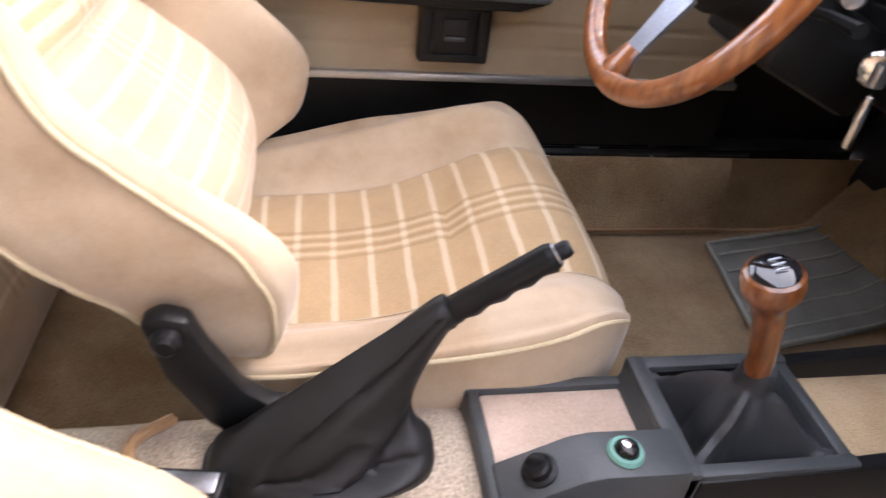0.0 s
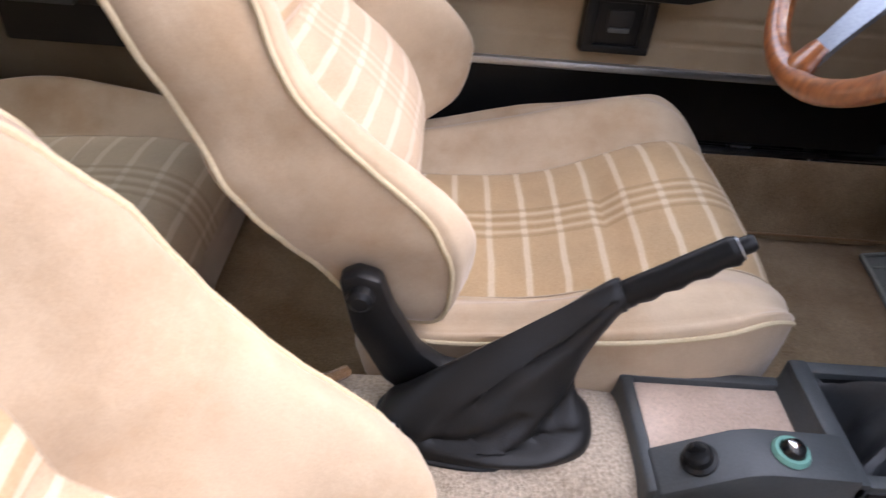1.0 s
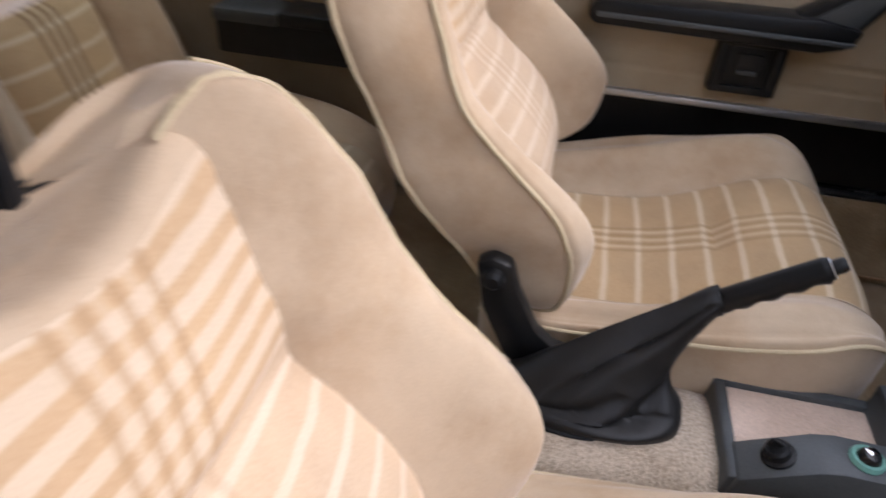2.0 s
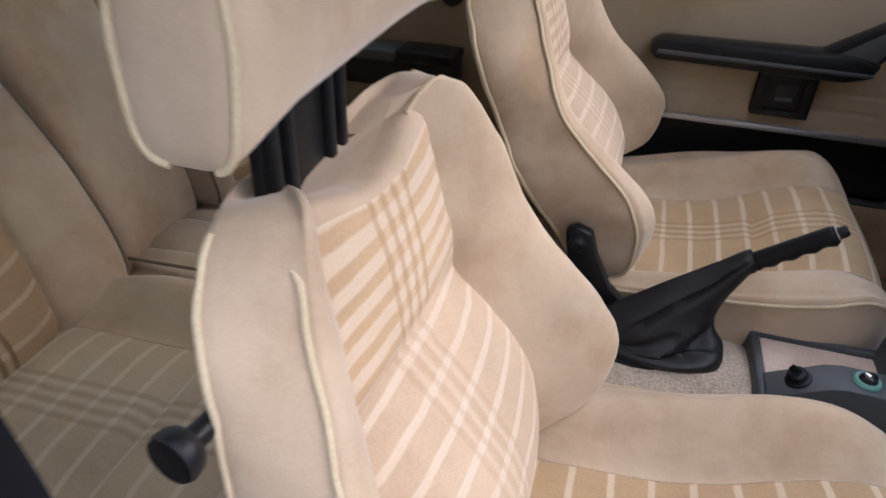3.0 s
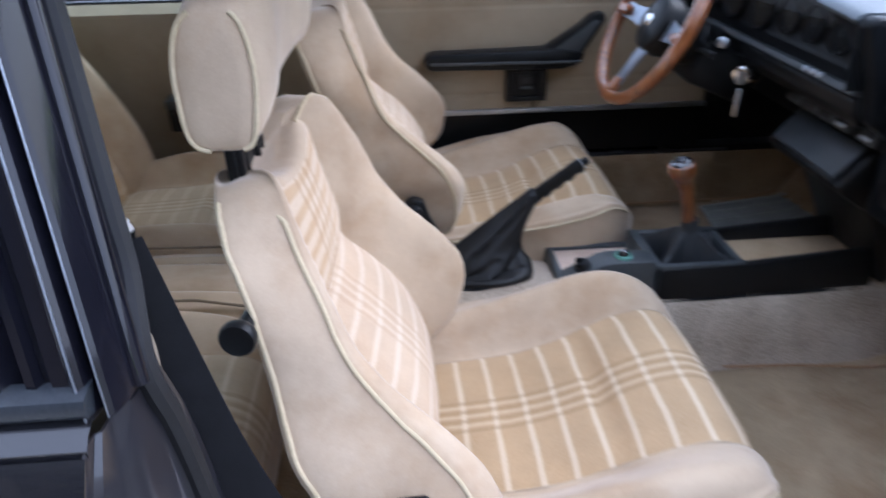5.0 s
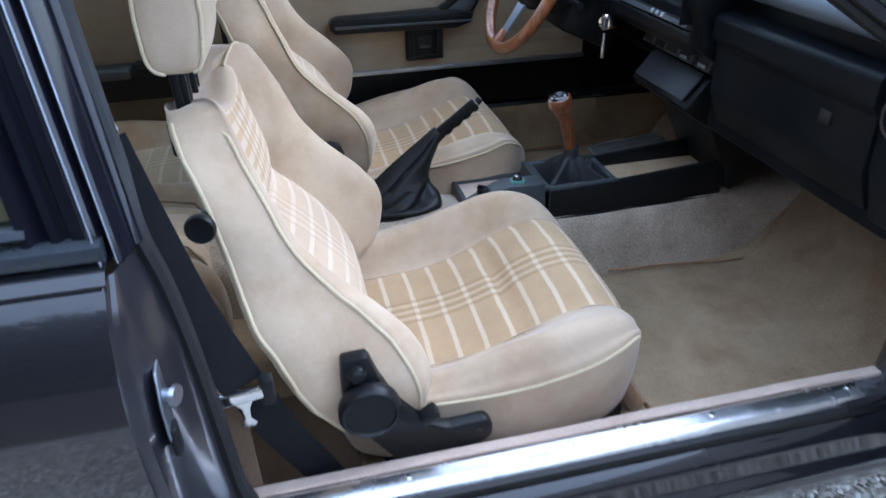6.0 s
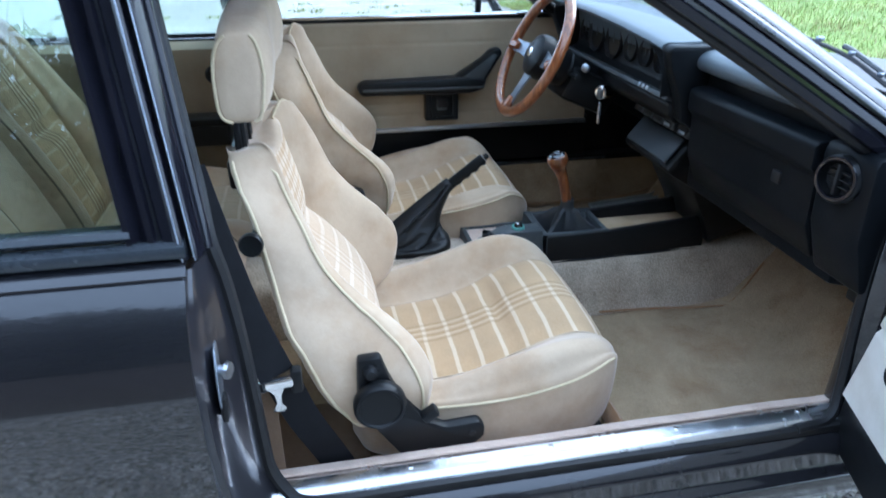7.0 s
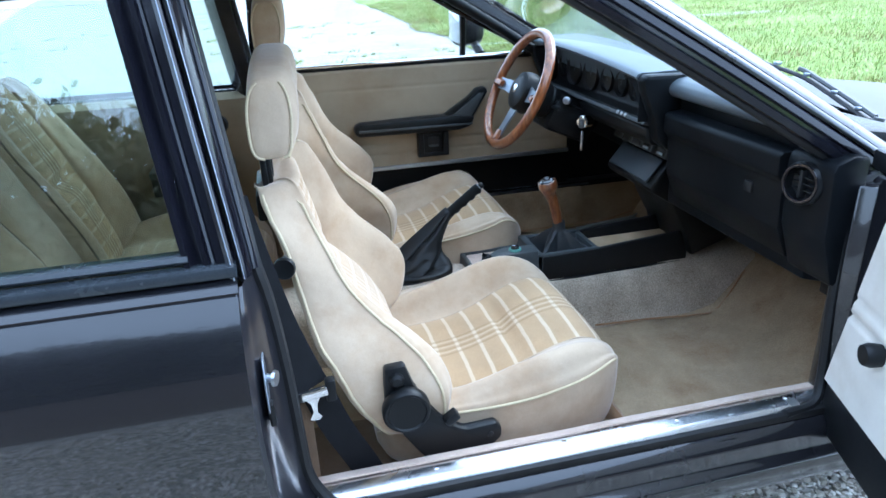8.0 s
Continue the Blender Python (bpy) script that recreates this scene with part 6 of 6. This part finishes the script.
    # switch row and ashtray lid under it
    prism("switch_rail", part_of([(0.888, 0.768), (0.912, 0.702), (0.99, 0.69), (0.99, 0.78)]), "y", -0.125, 0.20, BLACK, d, "", 0.004)
    for k, y in enumerate((0.165, 0.108, 0.051, -0.006, -0.082)):
        tilt = Matrix.Rotation(radians(20), 3, "Y")
        c = Vector((0.896 - dx, y, 0.738 - dz))
        bezel = block("rocker_switch", c - Vector((0.006, 0.026, 0.024)), c + Vector((0.006, 0.026, 0.024)), GREY_PLASTIC, d, "black rocker switch in a grey bezel", 0.003, tilt)
        block("rocker", c - Vector((0.0095, 0.020, 0.018)), c + Vector((0.004, 0.020, 0.018)), RUBBER, bezel, "", 0.003, tilt)
        if k in (3, 4):
            block("switch_mark", c + Vector((-0.016, -0.014, -0.016)), c + Vector((-0.002, 0.014, -0.009)), STEEL, bezel, "", 0.001, tilt)
    tray = prism("ashtray", part_of([(0.860, 0.628), (0.872, 0.612), (0.93, 0.575), (1.00, 0.60), (1.00, 0.70), (0.914, 0.697)]), "y", -0.085, 0.180, BLACK, d, "slanted ashtray box", 0.006)
    prism("ashtray_lid", part_of([(0.8605, 0.640), (0.9085, 0.6985), (0.9045, 0.7025), (0.8565, 0.644)]), "y", -0.066, 0.162, LID, tray, "flat faded ashtray lid", 0.0015)
    prism("centre_panel", [(0.93, 0.73), (0.90, 0.61), (0.92, 0.57), (0.965, 0.49), (0.99, 0.42), (1.04, 0.44), (1.30, 0.52), (1.30, 0.73)], "y", -0.085, 0.155, BLACK, d, "dark panel above the console", 0.008)
    # top vents
    for y in (-0.36, 0.0, 0.30):
        vent = prism("screen_vent", [(0.93, 0.925), (0.93, 0.947), (0.985, 0.936), (0.985, 0.90)], "y", y - 0.09, y + 0.09, BLACK, d, "black screen vent", 0.003)
        for k in range(5):
            block("vane", (0.935, y - 0.075 + 0.034 * k, 0.935), (0.98, y - 0.070 + 0.034 * k, 0.948), RUBBER, vent, "", 0.0006)
    d.location.x += dx
    d.location.z += dz
    return d


def armrest(parent):
    """Long black armrest with a rising pull handle and an ashtray below."""
    y0 = 0.690
    a = prism("armrest", [(0.120, 0.690), (0.135, 0.678), (0.50, 0.672), (0.545, 0.684), (0.560, 0.716), (0.49, 0.728), (0.14, 0.722), (0.122, 0.710)], "y", y0 - 0.062, y0, BLACK, parent, "long black plastic armrest", 0.010)
    prism("arm_ridge", [(0.135, 0.694), (0.545, 0.690), (0.55, 0.697), (0.135, 0.702)], "y", y0 - 0.067, y0 - 0.055, GREY_PLASTIC, a, "", 0.002)
    prism("pull_handle", [(0.435, 0.716), (0.50, 0.686), (0.548, 0.700), (0.612, 0.800), (0.604, 0.818), (0.575, 0.812), (0.545, 0.785)], "y", y0 - 0.050, y0 - 0.004, BLACK, a, "rising black pull handle", 0.006)
    prism("handle_face", [(0.462, 0.715), (0.505, 0.695), (0.540, 0.707), (0.596, 0.797), (0.580, 0.800)], "y", y0 - 0.0535, y0 - 0.048, GREY_PLASTIC, a, "", 0.001)
    t = block("ashtray", (0.350, y0 - 0.022, 0.574), (0.468, y0 + 0.004, 0.678), BLACK, parent, "black door ashtray", 0.006)
    for lo, hi in (((0.352, 0.660), (0.466, 0.676)), ((0.352, 0.576), (0.466, 0.590)), ((0.352, 0.588), (0.372, 0.662)), ((0.446, 0.588), (0.466, 0.662))):
        block("ashtray_rim", (lo[0], y0 - 0.029, lo[1]), (hi[0], y0 - 0.019, hi[1]), BLACK, t, "", 0.003)
    block("ashtray_lip", (0.388, y0 - 0.027, 0.618), (0.430, y0 - 0.020, 0.648), RUBBER, t, "", 0.003)
    block("ashtray_tab", (0.392, y0 - 0.030, 0.612), (0.426, y0 - 0.024, 0.620), GREY_PLASTIC, t, "", 0.001)


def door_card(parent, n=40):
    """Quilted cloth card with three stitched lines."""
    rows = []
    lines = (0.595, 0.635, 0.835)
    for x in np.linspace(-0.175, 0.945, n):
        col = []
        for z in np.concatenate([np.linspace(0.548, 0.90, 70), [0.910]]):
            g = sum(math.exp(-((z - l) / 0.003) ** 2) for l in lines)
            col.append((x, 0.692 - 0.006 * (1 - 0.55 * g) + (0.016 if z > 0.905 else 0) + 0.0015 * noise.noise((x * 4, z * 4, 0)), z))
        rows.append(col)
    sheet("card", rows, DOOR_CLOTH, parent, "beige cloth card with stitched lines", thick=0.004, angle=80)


def driver_door():
    d = thing("door_1", "closed driver's door with beige card and black armrest", "car door", (0.4, 0.72, 0.36), kind="structure")
    door_card(d)
    block("lower_panel", (-0.18, 0.716, 0.398), (0.97, 0.745, 0.552), BLACK, d, "black lower door panel", 0.004)
    block("card_edge", (-0.175, 0.676, 0.536), (0.95, 0.694, 0.550), STEEL, d, "grey metal edge strip", 0.003)
    armrest(d)
    rings = [[(x, y, z) for y, z in ((0.695, 0.905), (0.692, 0.915), (0.700, 0.925), (0.735, 0.925), (0.775, 0.90), (0.775, 0.88), (0.71, 0.88))] for x in np.linspace(-0.19, 0.98, 10)]
    v, f = loft(rings)
    mesh_part("belt_rail", v, f, BLACK, d, "black belt rail")
    tube("belt_strip", [(x, 0.695, 0.922) for x in np.linspace(-0.19, 0.97, 12)], 0.006, CHROME, d, "bright belt strip")
    sheet("outer_skin", body_side(-0.20, 0.925, 0.24, 0.86, 1), PAINT, d, thick=0.002)
    g = [[(x, 0.735 - (z - 0.92) * 0.42, z) for z in np.linspace(0.91, max(0.93, min(1.225, 1.225 - max(0, x - 0.28) * 0.58)), 6)] for x in np.linspace(-0.19, 0.93, 12)]
    sheet("window_pane", g, GLASS, d, "clear side window", thick=0.004)
    tube("quarter_bar", [(0.545, 0.732, 0.915), (0.535, 0.68, 1.03), (0.53, 0.66, 1.07)], 0.011, BLACK, d, "black quarter light bar")
    frame_path = [(-0.19, 0.735, 0.90), (-0.175, 0.66, 1.10), (-0.15, 0.612, 1.215), (0.0, 0.605, 1.238), (0.24, 0.596, 1.225), (0.52, 0.63, 1.075), (0.93, 0.71, 0.86)]
    tube("window_frame", spline(frame_path, 50), 0.013, TRIM, d)
    return d


def door_mirror():
    m = thing("door_mirror", "black door mirror outside the driver's window", "mirror", (0.60, 0.80, 0.90))
    rings = []
    for x, k in ((0.565, 0.9), (0.570, 1.0), (0.62, 1.0), (0.650, 0.85), (0.665, 0.55)):
        rings.append([(x, 0.90 + 0.088 * k * math.copysign(abs(math.cos(t)) ** 0.5, math.cos(t)), 1.005 + 0.066 * k * math.copysign(abs(math.sin(t)) ** 0.5, math.sin(t))) for t in np.linspace(0, 2 * math.pi, 32, endpoint=False)])
    v, f = loft(rings)
    mesh_part("housing", v, f, BLACK, m)
    mirror = block("glass", (0.560, 0.822, 0.952), (0.567, 0.978, 1.058), MIRROR, m, "mirror glass", 0.002)
    tube("arm", [(0.63, 0.78, 0.915), (0.62, 0.83, 0.95), (0.615, 0.87, 0.98)], 0.016, BLACK, m)
    return m


def passenger_door():
    """The open door: built along its own length, then swung on its hinge."""
    d = thing("door_2", "open passenger door with cream card and black edge", "car door", (0.93, -0.80, 0.30), kind="structure")
    hinge, a = Vector((0.952, -0.765, 0)), radians(71)
    # s runs from the hinge to the free edge, n points to the card's side
    s_dir, n_dir = Vector((-math.cos(a), -math.sin(a), 0)), Vector((-math.sin(a), math.cos(a), 0))

    def at(s, n, z):
        return tuple(hinge + s_dir * s + n_dir * n + Vector((0, 0, z)))

    def slab(name, s0, s1, n0, n1, z0, z1, mat, label="", bevel=0.006):
        v, f = bevelled([at(s, n, z) for s in (s0, s1) for n in (n0, n1) for z in (z0, z1)], [(0, 1, 3, 2), (4, 6, 7, 5), (0, 4, 5, 1), (2, 3, 7, 6), (0, 2, 6, 4), (1, 5, 7, 3)], bevel)
        return mesh_part(name, v, f, mat, d, label)
    slab("shell", 0.01, 1.12, -0.06, 0.05, 0.305, 0.86, PAINT, "black painted door shell", 0.02)
    slab("lower_panel", 0.01, 1.10, 0.046, 0.056, 0.315, 0.45, BLACK, "black lower door panel")
    rows = []
    for k in np.linspace(0, 1, 30):
        rows.append([at(1.10 * k + (0.02 + 0.22 * (z - 0.432)) * (1 - k), 0.060 + 0.006 * (1 - sum(math.exp(-((z - l) / 0.004) ** 2) for l in (0.60, 0.64, 0.83))), z) for z in np.linspace(0.432, 0.89, 50)])
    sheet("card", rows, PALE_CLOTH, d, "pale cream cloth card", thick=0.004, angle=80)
    slab("belt_rail", 0.0, 1.12, -0.03, 0.058, 0.87, 0.905, BLACK, "black belt rail")
    p = Vector(at(0.175, 0.064, 0.585))
    turned("winder_knob", [(0.020, 0.0), (0.022, 0.02), (0.018, 0.03), (0.0, 0.03)], p, n_dir, BLACK, d, "round black knob", 24)
    return d


def seat_belt():
    b = thing("seat_belt", "black passenger seat belt hanging beside the door pillar", "seat belt", (-0.1, -0.69, 0.30))

    def ribbon(name, pts, w, twist, parent):
        p = spline(pts, 30)
        t = np.gradient(p, axis=0)
        t /= np.linalg.norm(t, axis=1)[:, None]
        side = np.array(twist, float)
        rows = []
        for q, k in zip(p, t):
            s = side - k * float(np.dot(side, k))
            s /= np.linalg.norm(s)
            rows.append([q - s * w / 2, q - s * w / 4, q, q + s * w / 4, q + s * w / 2])
        return sheet(name, rows, WEBBING, parent, "black belt webbing", thick=0.0015)
    ribbon("shoulder_strap", [(-0.207, -0.690, 0.918), (-0.188, -0.692, 0.82), (-0.158, -0.700, 0.69), (-0.122, -0.706, 0.578)], 0.055, (1, 0.25, 0.1), b)
    ribbon("lap_strap", [(-0.116, -0.704, 0.566), (-0.090, -0.696, 0.48), (-0.050, -0.682, 0.38), (-0.015, -0.672, 0.29)], 0.055, (1, 0.0, 0.3), b)
    r = turned("guide_ring", [(0.008, -0.004), (0.015, -0.004), (0.0165, 0.0), (0.015, 0.004), (0.008, 0.004)], (-0.203, -0.680, 0.924), (0.5, -0.8, 0.1), CHROME, b, "chromed belt guide", 22, True)
    t = block("buckle_plate", (-0.158, -0.722, 0.562), (-0.096, -0.712, 0.580), CHROME, b, "chromed buckle tongue", 0.003, Matrix.Rotation(radians(-8), 3, "Y"))
    prism("tongue", [(-0.140, 0.566), (-0.112, 0.566), (-0.118, 0.552), (-0.119, 0.536), (-0.112, 0.526), (-0.118, 0.519), (-0.134, 0.520), (-0.133, 0.526), (-0.127, 0.536), (-0.129, 0.552)], "y", -0.721, -0.715, CHROME, t, "", 0.001)
    block("plate_cover", (-0.102, -0.722, 0.552), (-0.084, -0.702, 0.594), BLACK, b, "black buckle cover", 0.004)
    return b


def floor_mat():
    """Rubber mat with raised ribs that run fore and aft, curling up on the toe board."""
    m = thing("floor_mat", "ribbed grey-green rubber mat in the driver's footwell", "floor mat", (1.15, 0.47, 0.225))

    def at(u, v, up):
        return (u + 0.14 * (v - 0.32), v + 0.17 * (u - 0.95) + 0.25 * max(0, u - 1.1) ** 2, 0.234 + 0.3 * max(0, u - 1.20) + 0.002 * noise.noise((u * 14, v * 14, 1)) + up)
    us = np.linspace(0.925, 1.275, 30)
    rows = [[at(u, v, 0.004 if v in (0.312, 0.612) else 0.0) for v in (0.312, 0.318, 0.324, 0.38, 0.42, 0.46, 0.50, 0.54, 0.60, 0.606, 0.612)] for u in us]
    sheet("mat", rows, MAT, m, thick=0.005, angle=70)
    for k in range(5):
        v = 0.352 + 0.055 * k
        tube("mat_rib", [at(u, v, 0.0015) for u in us[1:]], 0.0026, MAT_RIB, m, n=6)
    for v in (0.315, 0.609):
        tube("mat_edge", [at(u, v, 0.005) for u in us], 0.0036, MAT_RIB, m, n=6)
    tube("mat_edge", [at(0.925, v, 0.005) for v in np.linspace(0.315, 0.609, 10)], 0.0036, MAT_RIB, m, n=6)
    return m


def pedals():
    p = thing("pedal", "black rubber brake pedal on a steel arm", "pedal", (1.22, 0.42, 0.36))
    block("pad", (1.20, 0.38, 0.36), (1.225, 0.45, 0.42), RUBBER, p, "", 0.005, Matrix.Rotation(radians(-25), 3, "Y"))
    tube("arm", [(1.22, 0.415, 0.40), (1.26, 0.415, 0.50), (1.25, 0.415, 0.62)], 0.007, BLACK, p)


ground()
lawn()
tufts()
grass()
verge()
stones()
woods()
bare_tree(-6.5, -13.0, 15.0, 3)
bare_tree(-5.4, -10.8, 18.0, 7)
bare_tree(-2.0, -14.5, 13.0, 4)
shell = car_shell()
for side in (-1, 1):
    sill(side, shell)
    b_pillar(side, shell)
cabin()
front_seat(0.0, -0.380, 0.0, 0.0, "cream velour passenger seat with plaid centre panels", True)
front_seat(0.026, 0.368, 0.018, 0.080, "cream velour driver's seat with plaid centre panels", False)
rear_seat()
console()
gear_lever()
handbrake()
steering()
dashboard()
driver_door()
door_mirror()
passenger_door()
seat_belt()
floor_mat()
pedals()
side_bin = thing("side_bin", "black plastic bin on the rear side trim", "bin", (-0.43, 0.68, 0.545))
block("bin_body", (-0.57, 0.605, 0.545), (-0.30, 0.69, 0.615), BLACK, side_bin, "", 0.008)
block("bin_lid", (-0.44, 0.600, 0.612), (-0.298, 0.69, 0.638), BLACK, side_bin, "", 0.006)
block("bin_flap", (-0.572, 0.602, 0.608), (-0.442, 0.69, 0.634), GREY_PLASTIC, side_bin, "faded grey flap", 0.006)
belt_anchor = thing("belt_anchor", "round black belt anchor on the rear side trim", "anchor", (-0.331, 0.688, 0.759))
turned("anchor_cap", [(0.030, 0.0), (0.030, 0.008), (0.024, 0.014), (0.016, 0.012), (0.0, 0.012)], (-0.331, 0.690, 0.759), (0, -1, 0), BLACK, belt_anchor, n=26)
turned("anchor_bolt", [(0.010, 0.010), (0.010, 0.017), (0.007, 0.019), (0.0, 0.019)], (-0.331, 0.690, 0.759), (0, -1, 0), STEEL, belt_anchor, n=12)
